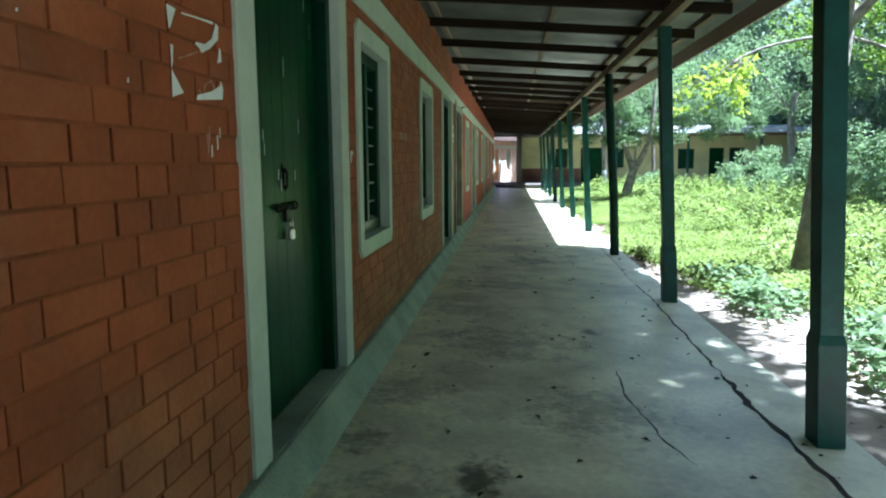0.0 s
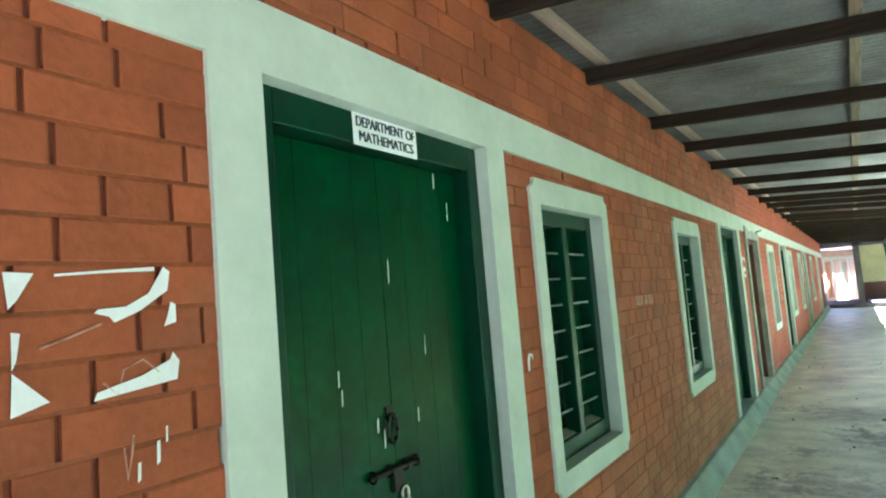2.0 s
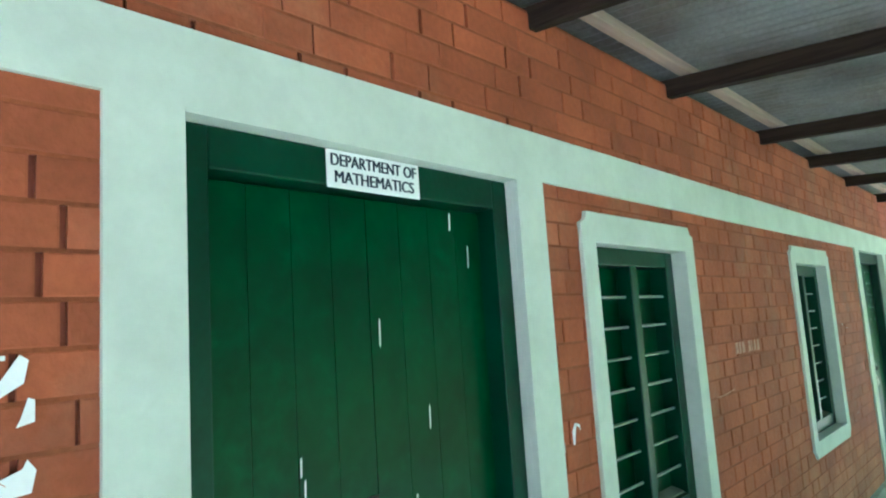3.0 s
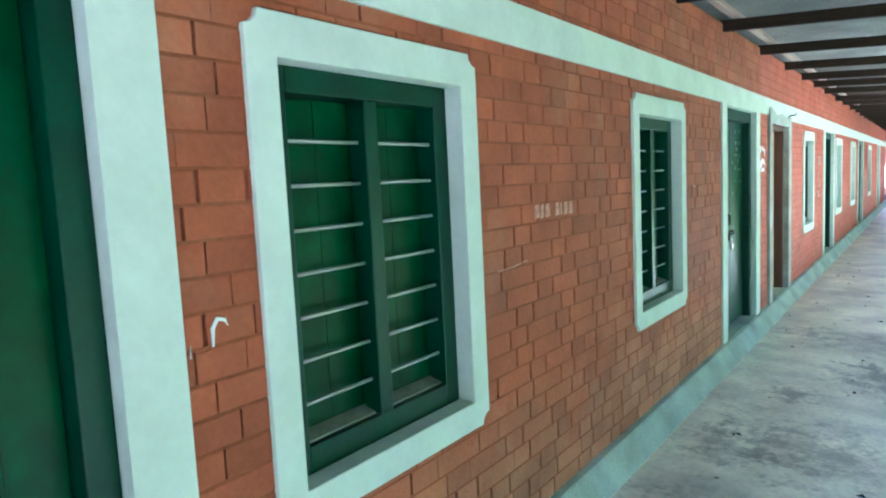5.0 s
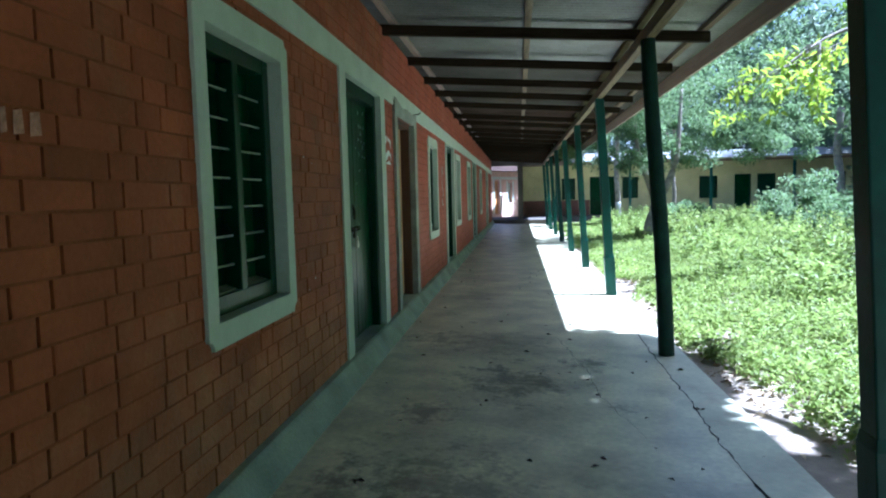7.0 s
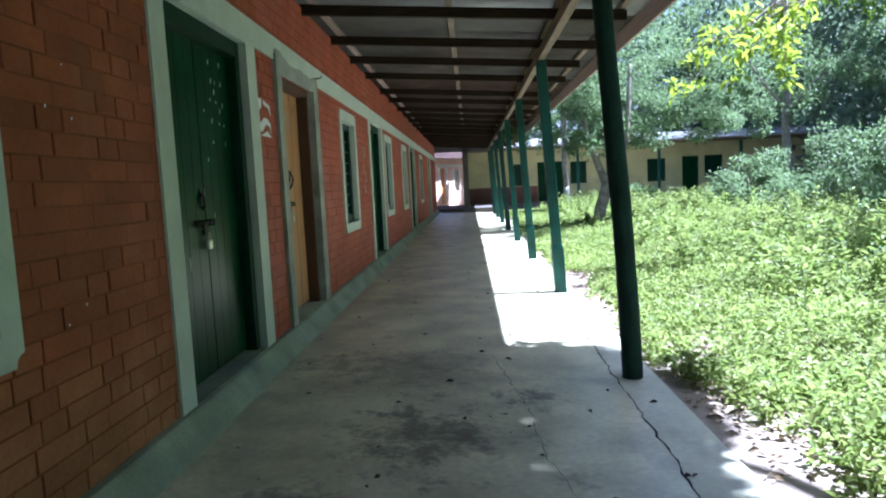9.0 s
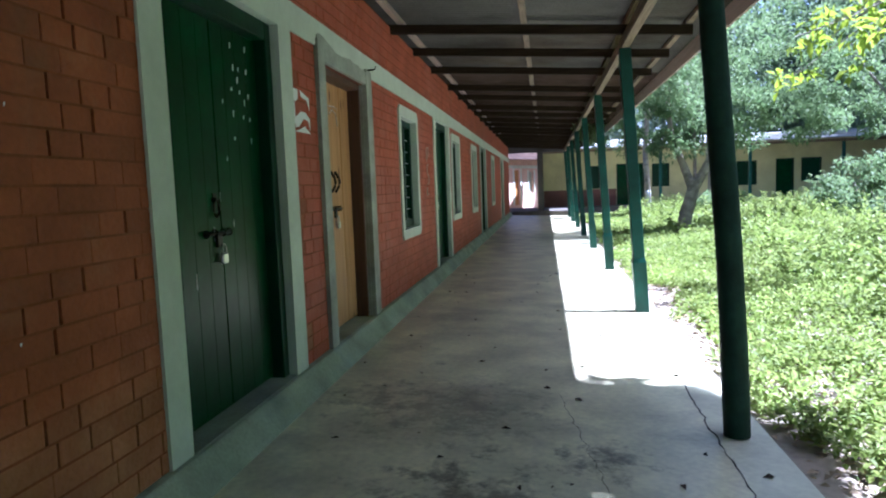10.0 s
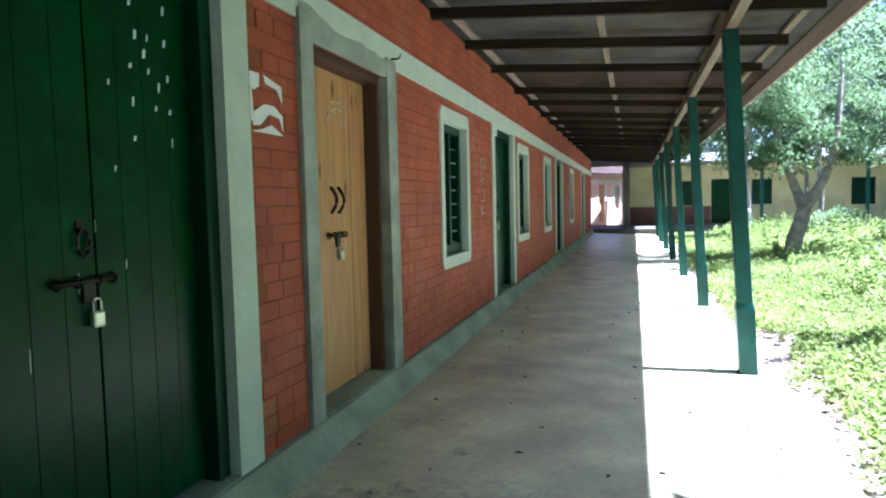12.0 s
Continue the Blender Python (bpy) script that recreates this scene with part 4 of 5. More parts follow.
for (x, y, w, h, leaf) in [(9.6, 26.5, 1.5, 1.9, 0.12), (11.6, 26.0, 1.7, 2.6, 0.13), (8.6, 23.5, 1.0, 1.2, 0.11), (10.8, 22.4, 1.6, 2.4, 0.13), (12.8, 21.0, 1.8, 3.0, 0.14), (9.4, 19.5, 1.1, 1.2, 0.12),
                           (9.2, 15.6, 1.2, 1.6, 0.13), (10.6, 13.0, 1.5, 2.1, 0.14), (8.8, 10.5, 1.2, 1.5, 0.12), (10.2, 8.0, 1.6, 2.3, 0.14), (7.4, 6.0, 1.1, 1.3, 0.12), (9.0, 4.0, 1.5, 2.2, 0.14), (13.6, 16.0, 1.9, 2.8, 0.15), (13.2, 10.5, 1.9, 2.9, 0.15),
                           (13.8, 28.5, 1.7, 2.2, 0.14), (7.4, 31.5, 0.9, 0.9, 0.11)]:
    make_shrub("dense green leafy shrub growing in the weeds", x, y, w, h, leaf, mat=M_TREE)

# woods that close the court
m = 125000
a = np.random.uniform(0, 1, m)
side = np.random.uniform(0, 1, m)
x = np.where(side < 0.6, np.random.uniform(17, 27, m), np.where(a < 0.35, np.random.uniform(-14, 40, m), np.random.uniform(5.8, 40, m)))
y = np.where(side < 0.6, np.random.uniform(-25, 60, m), np.where(a < 0.35, np.random.uniform(-30, -18, m), np.random.uniform(49, 62, m)))
top = np.array([12.5 + 6 * noise.noise((p * 0.16, q * 0.16, 5)) for p, q in zip(x, y)])
z = np.random.uniform(0, 1, m) ** 0.8 * top
ln = np.random.uniform(0.3, 0.75, m)
tagged(part("far_woods", leaf_mesh("far_woods", np.stack([x, y, z], 1), random_dirs(m, 0), ln, ln * 0.5), M_FAR), "green woods closing the court in the distance", "trees", kind="stuff")

# ---------------------------------------------------------------- the building across the end of the court
FY = 40.9
FLOOR2 = 0.13
g = Geo()
openings2 = [(3.45, 4.15, 0.95, 2.05), (4.9, 6.2, FLOOR2, 2.1), (6.55, 7.35, 0.95, 2.05), (10.38, 11.27, 0.87, 2.0), (12.1, 12.9, FLOOR2, 2.05), (13.2, 14.08, 0.95, 2.05), (16.5, 17.4, 0.95, 2.05), (20.0, 20.9, 0.95, 2.05)]
y2 = 1.3
for a, b, z0, z1 in openings2:
    g.box(y2, a, FY, FY + 0.25, -0.3, 3.1)
    g.box(a, b, FY, FY + 0.25, -0.3, z0)
    g.box(a, b, FY, FY + 0.25, z1, 3.1)
    y2 = b
g.box(y2, 30, FY, FY + 0.25, -0.3, 3.1)
g.box(1.3, 1.55, FY + 0.25, FY + 6, -0.3, 3.1).box(29.75, 30, FY + 0.25, FY + 6, -0.3, 3.1).box(1.3, 30, FY + 6, FY + 6.25, -0.3, 3.1)
b2 = thing("yellow_building", "low yellow limewashed school building with green doors", "building")
part("wall", g, M_YELLOW, b2, "yellow limewashed wall")
g = Geo().box(1.3, 4.88, FY - 0.006, FY + 0.002, FLOOR2, 0.92)
part("dado", g, M_DADO, b2, "brown painted dado")
part("verandah_floor", Geo().box(-1.0, 2.7, 36.0, FY, -0.4, FLOOR2).box(2.7, 30, FY - 1.5, FY, -0.4, FLOOR2 - 0.002), M_DARKWALL, b2, "dark raised verandah floor")

gg = Geo()
gg.v = [(x, yy, zz + q) for x in (1.1, 30.6) for yy, zz in ((FY - 1.9, 2.80), (FY + 2.9, 3.42), (FY + 6.8, 3.0)) for q in (0, 0.04)]
gg.f = [(0, 2, 8, 6), (1, 7, 9, 3), (2, 4, 10, 8), (3, 9, 11, 5), (0, 6, 7, 1), (4, 5, 11, 10), (0, 1, 3, 2), (2, 3, 5, 4), (6, 8, 9, 7), (8, 10, 11, 9)]
part("roof", gg, M_ROOF, b2, "sunlit grey sheet roof")
part("eaves_beam", Geo().box(1.4, 30.4, FY - 1.5, FY - 1.4, 2.66, 2.78), M_BEAM, b2)
for x in (3.1, 6.7, 10.55, 14.4, 18.2, 22.0):
    part("post", Geo().box(x - 0.06, x + 0.06, FY - 1.51, FY - 1.39, FLOOR2, 2.66), M_POST, b2, "green post", bevel=0.006)
# unseen roof over the passage, added to darken the yellow wall at its end
part("added_shade_roof", Geo().box(-1.2, 3.2, 36.25, FY + 0.1, 2.96, 3.0), M_RUST, b2, "rusted sheet roof added to shade the passage")
part("end_pier", Geo().box(1.18, 1.42, 36.3, FY, FLOOR2, 2.9), M_DARKWALL, b2, "dark weathered pier")
part("passage_head", Geo().box(-0.8, 2.6, 36.3, 36.5, 2.60, 2.95), M_DARKWALL, b2)
for a, b, z0, z1 in openings2:
    if z0 > 0.5:
        w = part("window", Geo().box(a + 0.04, b - 0.04, FY + 0.10, FY + 0.14, z0 + 0.04, z1 - 0.04), M_FRAME, b2)
        for q in (Geo().box(a, a + 0.06, FY + 0.02, FY + 0.10, z0, z1), Geo().box(b - 0.06, b, FY + 0.02, FY + 0.10, z0, z1), Geo().box(a + 0.06, b - 0.06, FY + 0.02, FY + 0.10, z1 - 0.06, z1), Geo().box(a + 0.06, b - 0.06, FY + 0.02, FY + 0.10, z0, z0 + 0.06)):
            part("frame", q, M_FRAME, w)
    else:
        dd = part("door", Geo().box(a + 0.06, b - 0.06, FY + 0.10, FY + 0.15, z0, z1 - 0.06), M_GREEN, b2)
        for q in (Geo().box(a, a + 0.06, FY + 0.02, FY + 0.16, z0, z1), Geo().box(b - 0.06, b, FY + 0.02, FY + 0.16, z0, z1), Geo().box(a + 0.06, b - 0.06, FY + 0.02, FY + 0.16, z1 - 0.06, z1)):
            part("frame", q, M_FRAME, dd)

# the sunlit block beyond the passage
b3 = thing("brick_building", "sunlit pale red classroom block beyond the passage", "building", at=(-2.0, 44.0, 0.0))
b3.rotation_euler.z = -math.atan2(5, 8)
g = Geo()
y3 = -7.0
o3 = [(-3.6, -2.6, 0.8, 2.05), (-0.9, 0.1, 0.1, 2.15), (1.6, 2.3, 0.8, 2.05), (3.25, 3.85, 0.1, 2.15), (4.75, 5.3, 0.8, 2.05), (6.6, 7.6, 0.1, 2.15)]
for a, b, z0, z1 in o3:
    g.box(-0.25, 0, y3, a, -0.4, 2.85).box(-0.25, 0, a, b, -0.4, z0).box(-0.25, 0, a, b, z1, 2.85)
    y3 = b
g.box(-0.25, 0, y3, 12, -0.4, 2.85).box(-6, -0.25, -7, -6.75, -0.4, 2.85).box(-6, -0.25, 11.75, 12, -0.4, 2.85)
part("wall", g, M_PINK, b3)
part("band", Geo().box(0, 0.02, -7, 12, 2.25, 2.42), M_TRIM, b3)
for a, b, z0, z1 in o3:
    leaf3 = part("door" if z0 < 0.5 else "window", Geo().box(-0.20, -0.14, a, b, z0, z1), M_PINE if z0 < 0.5 else M_CEMENT, b3)
    for q in (Geo().box(0, 0.022, a - 0.14, a, z0, z1 + 0.1), Geo().box(0, 0.022, b, b + 0.14, z0, z1 + 0.1)):
        part("surround", q, M_TRIM, leaf3)
gg = Geo()
gg.v = [(x, yy, zz + q) for yy in (-7.4, 12.4) for x, zz in ((0.55, 2.72), (-3.0, 4.3), (-6.4, 2.8)) for q in (0, 0.05)]
gg.f = [(0, 2, 8, 6), (1, 7, 9, 3), (2, 4, 10, 8), (3, 9, 11, 5), (0, 6, 7, 1), (4, 5, 11, 10), (0, 1, 3, 2), (2, 3, 5, 4), (6, 8, 9, 7), (8, 10, 11, 9)]
part("roof", gg, M_RUST, b3, "rusted brown sheet roof")

# ---------------------------------------------------------------- small things on the wall
sign = thing("door_sign", "white printed paper sign lettered Department of Mathematics", "sign", at=(-0.035, 5.053, 2.131))
part("sheet", Geo().box(0.0, 0.003, -0.167, 0.167, -0.051, 0.051), M_PAPER, sign)


def lettering(text, size, y, z, parent, mat, squeeze=1.0):
    cu = bpy.data.curves.new("lettering", "FONT")
    cu.body, cu.size, cu.align_x, cu.align_y, cu.extrude = text, size, "CENTER", "CENTER", 0.0006
    ob = new("lettering", cu)
    dg = bpy.context.evaluated_depsgraph_get()
    me = bpy.data.meshes.new_from_object(ob.evaluated_get(dg))
    bpy.data.objects.remove(ob)
    me.materials.clear()
    me.transform(Matrix.Translation((0.0042, y, z)) @ Matrix(((0, 0, 1, 0), (1, 0, 0, 0), (0, 1, 0, 0), (0, 0, 0, 1))) @ Matrix.Diagonal((squeeze, 1, 1, 1)))
    bm = bmesh.new()
    for dx, dy in ((0.0, 0.0), (0.0003, 0.0011), (-0.0003, -0.0011)):       # heavy strokes
        bm.from_mesh(me)
        bmesh.ops.translate(bm, verts=bm.verts[-len(me.vertices):], vec=(dx, dy, 0))
    bm.to_mesh(me)
    bm.free()
    return part("lettering", me, mat, parent, "bold dark print")


lettering("DEPARTMENT OF", 0.046, 0, 0.023, sign, M_INK, 0.86)
lettering("MATHEMATICS", 0.046, 0, -0.022, sign, M_INK, 0.93)


def scraps(label, outlines, y0, z0, w, h):
    t = thing("torn_poster", label, "poster", at=(0.003, y0, z0))
    for o in outlines:
        part("scrap", Geo().plate([(u * w, v * h) for u, v in o], 0.0, 0.0015), M_PAPER, t)
    return t


scraps("torn white remains of a poster on the brick", [
    [(0.0, 0.98), (0.14, 0.97), (0.06, 0.78), (0.02, 0.72)], [(0.24, 0.965), (0.80, 1.02), (0.80, 0.985), (0.5, 0.97), (0.24, 0.945)],
    [(0.86, 1.02), (0.90, 0.98), (0.88, 0.82), (0.70, 0.66), (0.55, 0.58), (0.52, 0.63), (0.44, 0.66), (0.46, 0.69), (0.62, 0.70), (0.76, 0.80)],
    [(0.90, 0.72), (0.93, 0.70), (0.93, 0.55), (0.85, 0.52), (0.87, 0.58)], [(0.03, 0.56), (0.07, 0.55), (0.05, 0.36), (0.03, 0.30)],
    [(0.03, 0.28), (0.20, 0.05), (0.02, -0.02)], [(0.44, 0.06), (0.42, -0.0), (0.92, 0.07), (0.94, 0.22), (0.90, 0.30), (0.88, 0.24), (0.70, 0.14)]], 3.905, 1.455, 0.345, 0.242)
scraps("torn white poster scraps beside the pine door", [
    [(0.0, 1.0), (0.28, 1.0), (0.26, 0.78), (0.12, 0.70), (0.0, 0.74)], [(0.40, 1.0), (0.95, 0.88), (0.96, 0.58), (0.80, 0.80), (0.45, 0.86)],
    [(0.05, 0.10), (0.10, 0.34), (0.40, 0.50), (0.70, 0.50), (0.95, 0.36), (0.96, 0.08), (0.85, 0.30), (0.55, 0.34), (0.25, 0.12)],
    [(0.0, 0.0), (0.30, 0.06), (0.60, 0.16), (0.97, 0.0)], [(0.0, 0.72), (0.05, 0.70), (0.08, 0.2), (0.0, 0.15)]], 12.30, 1.60, 0.28, 0.26)
marks = thing("chalk_writing", "faint pale writing on a rubbed patch of brick", "chalk marks", at=(0.0035, 7.525, 1.462))
for k, (u, w) in enumerate([(0.0, 0.045), (0.055, 0.03), (0.10, 0.045), (0.20, 0.04), (0.25, 0.02), (0.29, 0.035), (0.345, 0.04)]):
    part("stroke", Geo().plate([(u, 0.0), (u + w, 0.006), (u + w * 0.9, 0.066), (u + w * 0.1, 0.06)], 0.0, 0.0012), M_CHALK, marks)

# a small notice over a further door, and numbers chalked beside it
note = thing("door_sign", "small white printed notice over a green door", "sign", at=(-0.035, 17.72, 2.135))
part("sheet", Geo().box(0.0, 0.003, -0.10, 0.10, -0.045, 0.045), M_PAPER, note)
for z in (0.016, -0.014):
    part("print", Geo().box(0.003, 0.004, -0.075, 0.075, z - 0.006, z + 0.006), M_INK, note)
tally = thing("chalk_number", "pale chalk strokes on the red wall by a door", "chalk marks", at=(0.004, 16.72, 1.16))
for pts in ([(0.02, 0.42), (0.02, 0.58), (0.14, 0.60), (0.15, 0.47)], [(0.16, 0.38), (0.03, 0.36), (0.04, 0.25), (0.14, 0.24), (0.15, 0.14), (0.02, 0.12)], [(0.01, 0.08), (0.02, -0.02), (0.16, 0.0)]):
    part("stroke", Geo().tube([(0, u, v) for u, v in pts], [0.005] * len(pts), 5), M_CHALK2, tally)
scratch = thing("chalk_scratch", "thin pale scratch on the brick wall", "chalk marks", at=(0.002, 7.20, 1.27))
part("stroke", Geo().plate([(0.0, 0.0), (0.12, 0.002), (0.25, 0.018), (0.25, 0.022), (0.12, 0.007), (0.0, 0.003)], 0.0, 0.001), M_CHALK, scratch)
hook = thing("wall_hook", "small black iron hook beside the pine door head", "hook", at=(0.03, 14.02, 2.255))
part("pin", Geo().tube([(-0.035, 0, 0), (0.03, 0, 0), (0.05, 0, 0.008), (0.055, 0, 0.03)], [0.007] * 4, 6), M_IRON, hook)

curl = thing("chalk_curl", "small white chalk curl on the brick beside a window", "chalk marks", at=(0.003, 5.90, 1.315))
part("stroke", Geo().tube([(0, -0.022, -0.045), (0, -0.02, 0.0), (0, -0.005, 0.022), (0, 0.016, 0.016), (0, 0.024, 0.0)], [0.003, 0.006, 0.006, 0.005, 0.002], 6), M_PAPER, curl)
part("stroke", Geo().tube([(0, -0.085, -0.06), (0, -0.083, -0.03)], [0.003, 0.002], 5), M_CHALK2, curl)
glue = thing("glue_marks", "faint pale arcs of old paste beneath a torn poster", "marks", at=(0.0025, 3.96, 1.43))
for pts in ([(0.0, 0.13), (0.05, 0.145), (0.11, 0.165)], [(0.11, 0.055), (0.135, 0.03), (0.15, 0.075), (0.19, 0.09), (0.225, 0.06)], [(0.145, -0.07), (0.15, -0.13), (0.16, -0.08), (0.165, -0.05)]):
    part("stroke", Geo().tube([(0, u, v) for u, v in pts], [0.0025] * len(pts), 5), M_CHALK, glue)
smear = thing("cement_smear", "rough cement daubed over the plaster band above a door", "plaster patch", at=(0.0145, 12.74, 2.205))
for pts in ([(0.0, 0.0), (0.36, 0.005), (0.38, 0.03), (0.29, 0.05), (0.22, 0.06), (0.14, 0.08), (0.05, 0.085), (0.0, 0.07)], [(0.45, 0.0), (1.02, 0.01), (1.0, 0.035), (0.86, 0.03), (0.76, 0.045), (0.66, 0.035), (0.52, 0.02)]):
    part("daub", Geo().plate(pts, 0.0, 0.004), M_CEMENT, smear)
paste = thing("paste_marks", "pale paste smears on the pine door", "marks", at=(-0.1295, 13.30, 1.72))
for pts in ([(0.02, 0.16), (0.16, 0.17), (0.26, 0.155)], [(0.05, 0.10), (0.12, 0.14), (0.2, 0.12)], [(0.20, 0.13), (0.23, 0.07), (0.25, 0.02)], [(-0.01, 0.03), (0.02, 0.09), (0.03, 0.14)]):
    part("stroke", Geo().tube([(0, u, v) for u, v in pts], [0.004, 0.006, 0.003], 5), M_CHALK2, paste)

# flakes of missing paint and white drips on the doors
def flecks(label, x, rect, n, seed, tall, wide=0.008):
    r = random.Random(seed)
    t = thing("paint_flecks", label, "paint flecks", at=(x, rect[0], rect[2]))
    for _ in range(n):
        u, v = r.uniform(0, rect[1] - rect[0]), r.uniform(0, rect[3] - rect[2])
        w, h = r.uniform(wide * 0.4, wide), r.uniform(tall * 0.3, tall)
        part("fleck", Geo().plate([(u, v), (u + w, v + h * 0.1), (u + w * 1.2, v + h), (u + w * 0.3, v + h * 0.95)], 0.0, 0.001), M_PAPER, t)


def placed_flecks(label, x, spots, tall, wide, seed):
    r = random.Random(seed)
    t = thing("paint_flecks", label, "paint flecks", at=(x, spots[0][0], spots[0][1]))
    for y0, z0 in spots:
        u, v, w, h = y0 - spots[0][0], z0 - spots[0][1], wide * r.uniform(0.6, 1.2), tall * r.uniform(0.6, 1.3)
        part("fleck", Geo().plate([(u - w * 0.5, v - h * 0.5), (u + w * 0.3, v - h * 0.42), (u + w * 0.55, v + h * 0.4), (u + w * 0.1, v + h * 0.5), (u - w * 0.35, v + h * 0.3)], 0.0, 0.001), M_PAPER, t)


placed_flecks("thin white paint runs on the green door", -0.1035, [(5.10, 1.70), (5.28, 1.445), (5.21, 1.215), (4.99, 1.22), (5.02, 1.175), (5.42, 2.04), (5.50, 1.93), (4.825, 1.385), (4.835, 1.33)], 0.065, 0.008, 8)
placed_flecks("white paper flecks remaining in rows on the green door leaf", -0.1035, [
    (11.73, 2.00), (11.90, 2.01), (11.75, 1.89), (11.81, 1.89), (11.90, 1.89), (11.72, 1.775), (11.81, 1.77), (11.91, 1.76), (11.615, 1.70), (11.725, 1.65), (11.84, 1.64), (11.915, 1.635),
    (11.725, 1.52), (11.92, 1.52), (11.625, 1.41), (11.79, 1.83), (11.86, 1.72)], 0.030, 0.015, 5)
flecks("faint vertical scuffs on the green door leaf", -0.1035, (11.05, 11.9, 0.7, 1.5), 5, 9, 0.08, 0.005)
flecks("chalk scratches on the red brick", 0.0022, (4.02, 4.2, 1.18, 1.36), 3, 2, 0.09, 0.009)
flecks("pale chips in the red paint of the wall", 0.0022, (2.6, 4.2, 0.5, 2.1), 6, 12, 0.018, 0.007)
flecks("pale chips in the red paint of the wall", 0.0022, (9.9, 10.65, 0.4, 2.0), 5, 14, 0.014, 0.007)

# ---------------------------------------------------------------- cracks in the floor
def crack(points, width, seed):
    r = random.Random(seed)
    pts = []
    for (x0, y0), (x1, y1) in zip(points[:-1], points[1:]):
        k = max(3, int(abs(y1 - y0) / 0.06))
        for s in range(k):
            t = s / k
            pts.append((x0 + (x1 - x0) * t + r.uniform(-0.012, 0.012), y0 + (y1 - y0) * t))
    pts.append(points[-1])
    gg = Geo()
    for k, (x, yy) in enumerate(pts):
        e = min(k, len(pts) - 1 - k) / 4
        w = width * r.uniform(0.45, 1.5) * min(1, 0.25 + e) / 2
        gg.v += [(x - w, yy, floor_z(x - w) + 0.0015), (x + w, yy, floor_z(x + w) + 0.0015)]
    gg.f = [(2 * k, 2 * k + 1, 2 * k + 3, 2 * k + 2) for k in range(len(pts) - 1)]
    part("crack", gg, M_CRACK, floor, "dark open crack")


crack(SEAM[1:7], 0.034, 1)
crack(SEAM[6:10], 0.017, 2)
crack(SEAM[9:] + [(2.2, 13.3)], 0.009, 3)
crack([(1.75, 4.99), (1.647, 5.31), (1.573, 5.94), (1.60, 6.3)], 0.010, 4)
crack([(1.9, 9.9), (1.75, 10.6), (1.72, 11.3), (1.55, 12.4)], 0.003, 5)

# ---------------------------------------------------------------- bricks of the wall face
COURSE, LENGTH, HEADER, BED = 0.0875, 0.275, 0.145, 0.0085


def brick_geo(y0, y1, z0, z1, x):
    c, d = 0.005, 0.0014
    i = [(x - d, y0, z0), (x - d, y1, z0), (x - d, y1, z1), (x - d, y0, z1), (x, y0 + c, z0 + 0.003), (x, y1 - c, z0 + 0.003), (x, y1 - c, z1 - 0.003), (x, y0 + c, z1 - 0.003),
         (-0.018, y0, z0), (-0.018, y1, z0), (-0.018, y1, z1), (-0.018, y0, z1)]
    f = [(4, 5, 6, 7), (0, 1, 5, 4), (1, 2, 6, 5), (2, 3, 7, 6), (3, 0, 4, 7), (8, 9, 1, 0), (9, 10, 2, 1), (10, 11, 3, 2), (11, 8, 0, 3)]
    return i, f


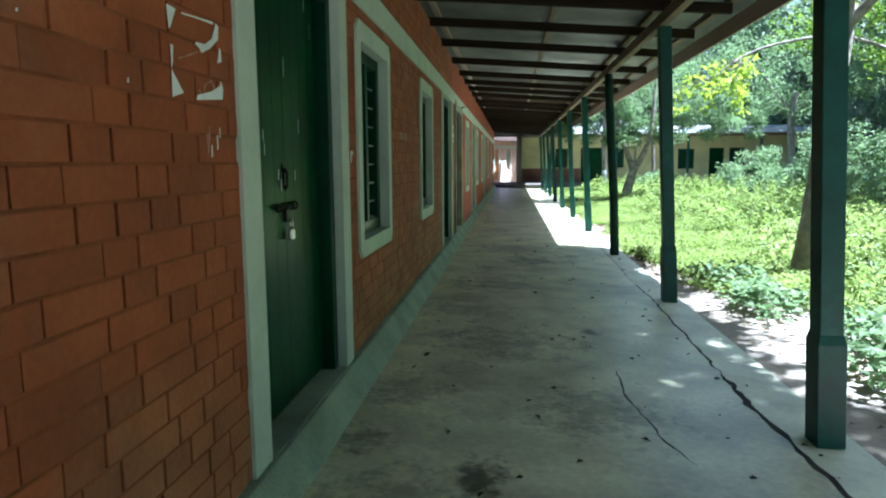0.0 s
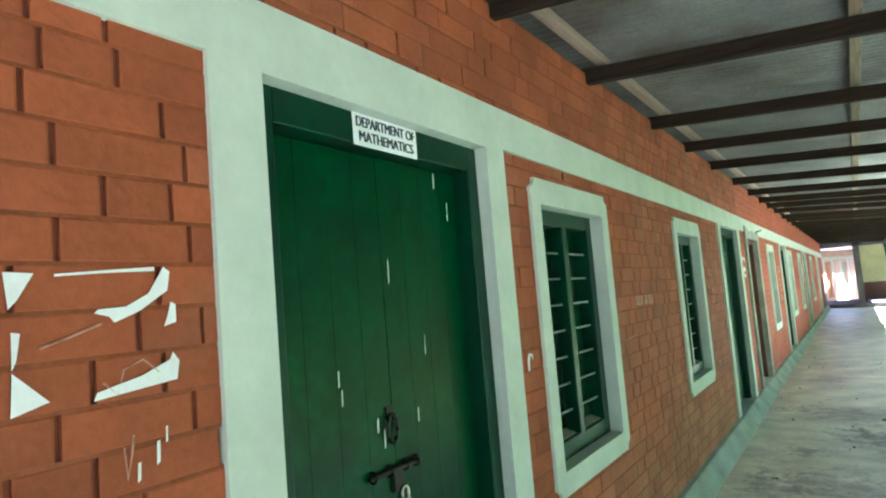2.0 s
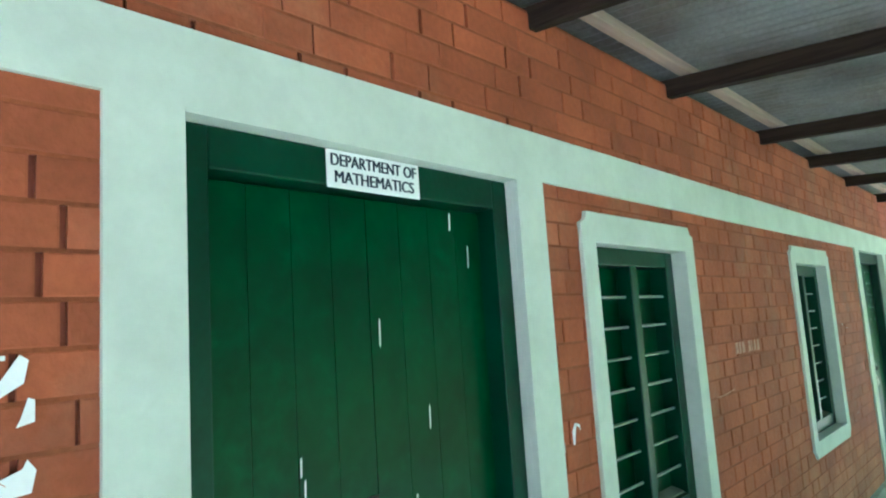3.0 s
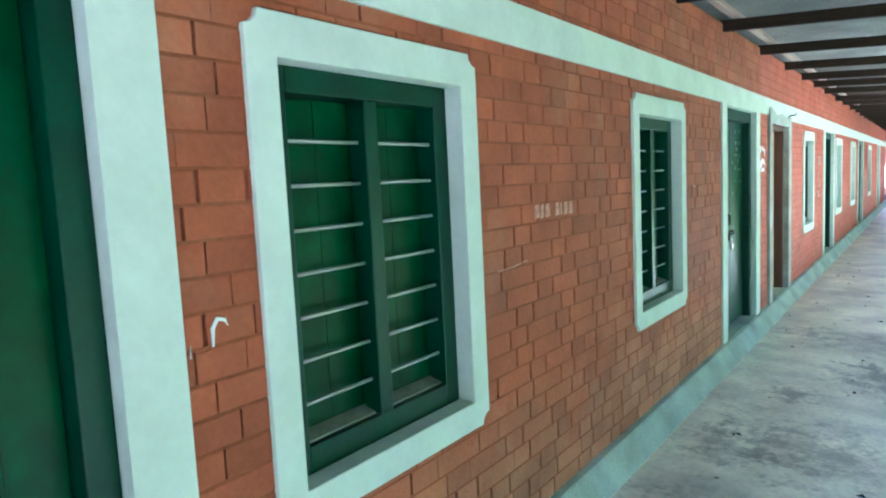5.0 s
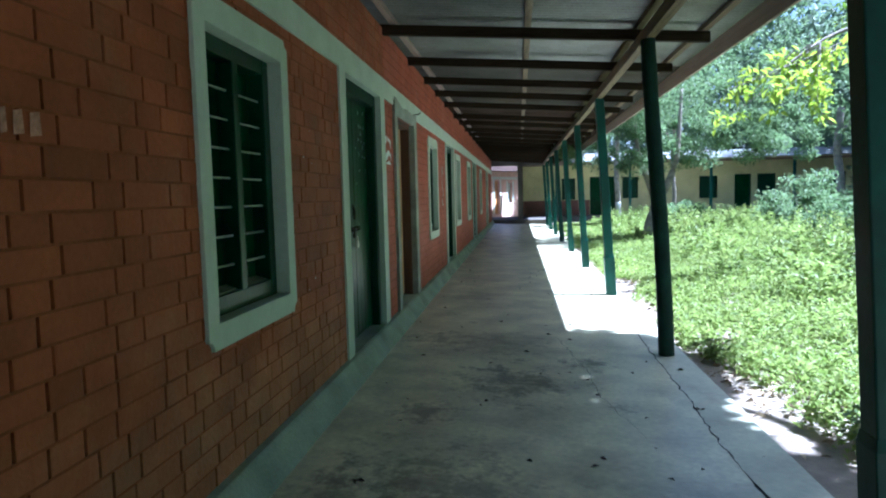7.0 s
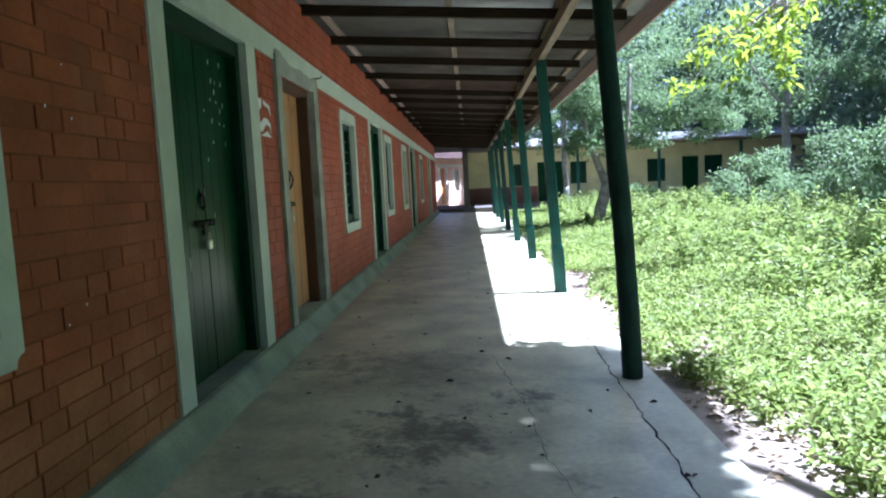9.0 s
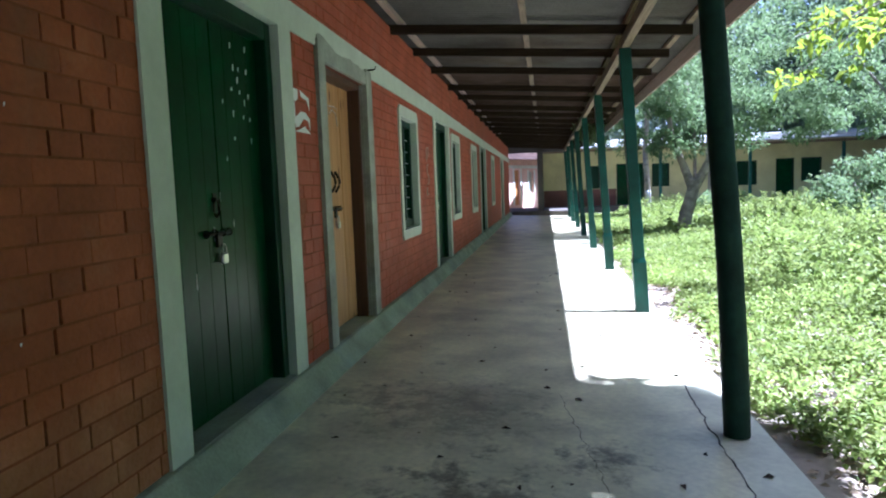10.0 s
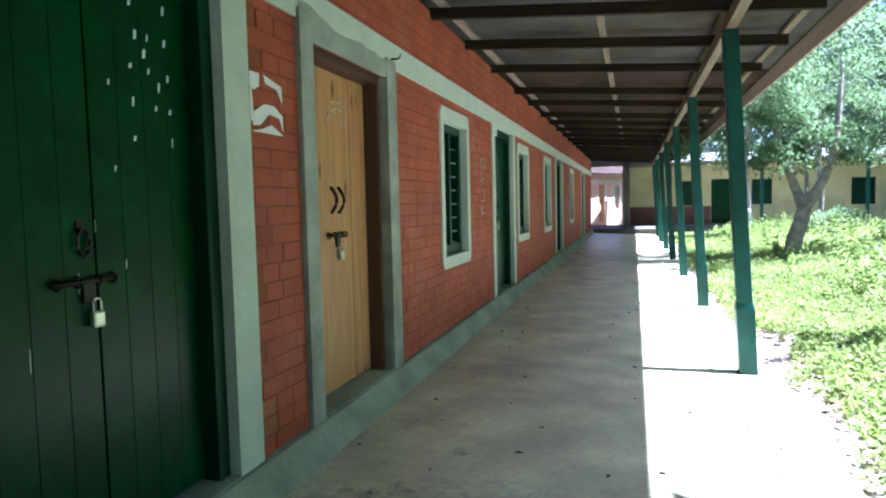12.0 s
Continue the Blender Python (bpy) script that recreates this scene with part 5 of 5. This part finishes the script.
one = Geo()
one.v, one.f = brick_geo(0, LENGTH - 0.013, 0, COURSE - BED, 0)
brick_me = one.mesh("brick")
brick_me.materials.append(M_BRICK)
half = Geo()
half.v, half.f = brick_geo(0, HEADER - 0.013, 0, COURSE - BED, 0)
half_me = half.mesh("half_brick")
half_me.materials.append(M_BRICK)
rest, fresh, beds = Geo(), Geo(), Geo()
r = random.Random(11)
singles = 0
course = 0
z = PL + 0.002
while z < WALL_TOP - 0.02:
    zt = min(z + COURSE - BED, WALL_TOP - 0.002)
    y = Y_BACK - (0.21 if course % 2 else 0.0) + r.uniform(-0.02, 0.02)
    header = False
    while y < Y_END:
        header = not header if r.random() < 0.88 else header
        step = HEADER if header else LENGTH
        spans = [(max(y, Y_BACK), min(y + step - 0.013, Y_END))]
        for a, b, h0, h1 in holes:
            if zt > h0 - 0.01 and z < h1 + 0.03:
                spans = [s for p, q in spans for s in ((p, min(q, a - 0.02)), (max(p, b + 0.02), q)) if s[1] - s[0] > 0.02]
        for p, q in spans:
            x = r.uniform(-0.0008, 0.0006)
            if q - p > 0.06 and not (3.35 < y < 4.1 or 7.05 < y < 8.5) and q > y + step - 0.0135:
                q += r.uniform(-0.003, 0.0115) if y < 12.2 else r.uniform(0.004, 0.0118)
            if abs(q - p - step + 0.013) < 0.0005 and singles < 300 and (3.35 < y < 4.1 or 7.05 < y < 8.5) and zt < WALL_TOP - 0.01 and not (z > 2.19 and zt < 2.38):
                ob = new("brick", half_me if header else brick_me)
                ob.parent, ob.location = wall, (x, p, z)
                singles += 1
            else:
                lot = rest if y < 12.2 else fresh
                i = len(lot.v)
                v, f = brick_geo(p, q, z, zt, x)
                lot.v += v
                lot.f += [tuple(i + k for k in face) for face in f]
        y += step
    spans = [(Y_BACK, Y_END)]
    for a, b, h0, h1 in holes:
        if zt + BED > h0 - 0.01 and zt < h1 + 0.03:
            spans = [s for p, q in spans for s in ((p, min(q, a - 0.02)), (max(p, b + 0.02), q)) if s[1] - s[0] > 0.02]
    for p, q in spans:
        if zt + BED < WALL_TOP - 0.002:
            beds.box(-0.018, -0.0018, p, q, zt, zt + BED)
    z += COURSE
    course += 1
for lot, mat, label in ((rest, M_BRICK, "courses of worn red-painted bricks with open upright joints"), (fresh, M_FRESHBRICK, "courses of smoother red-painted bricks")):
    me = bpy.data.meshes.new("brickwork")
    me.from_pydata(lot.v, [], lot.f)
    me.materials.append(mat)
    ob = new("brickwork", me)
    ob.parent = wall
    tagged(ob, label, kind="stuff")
part("mortar_bed", beds, M_BED, wall, "rubbed mortar beds")
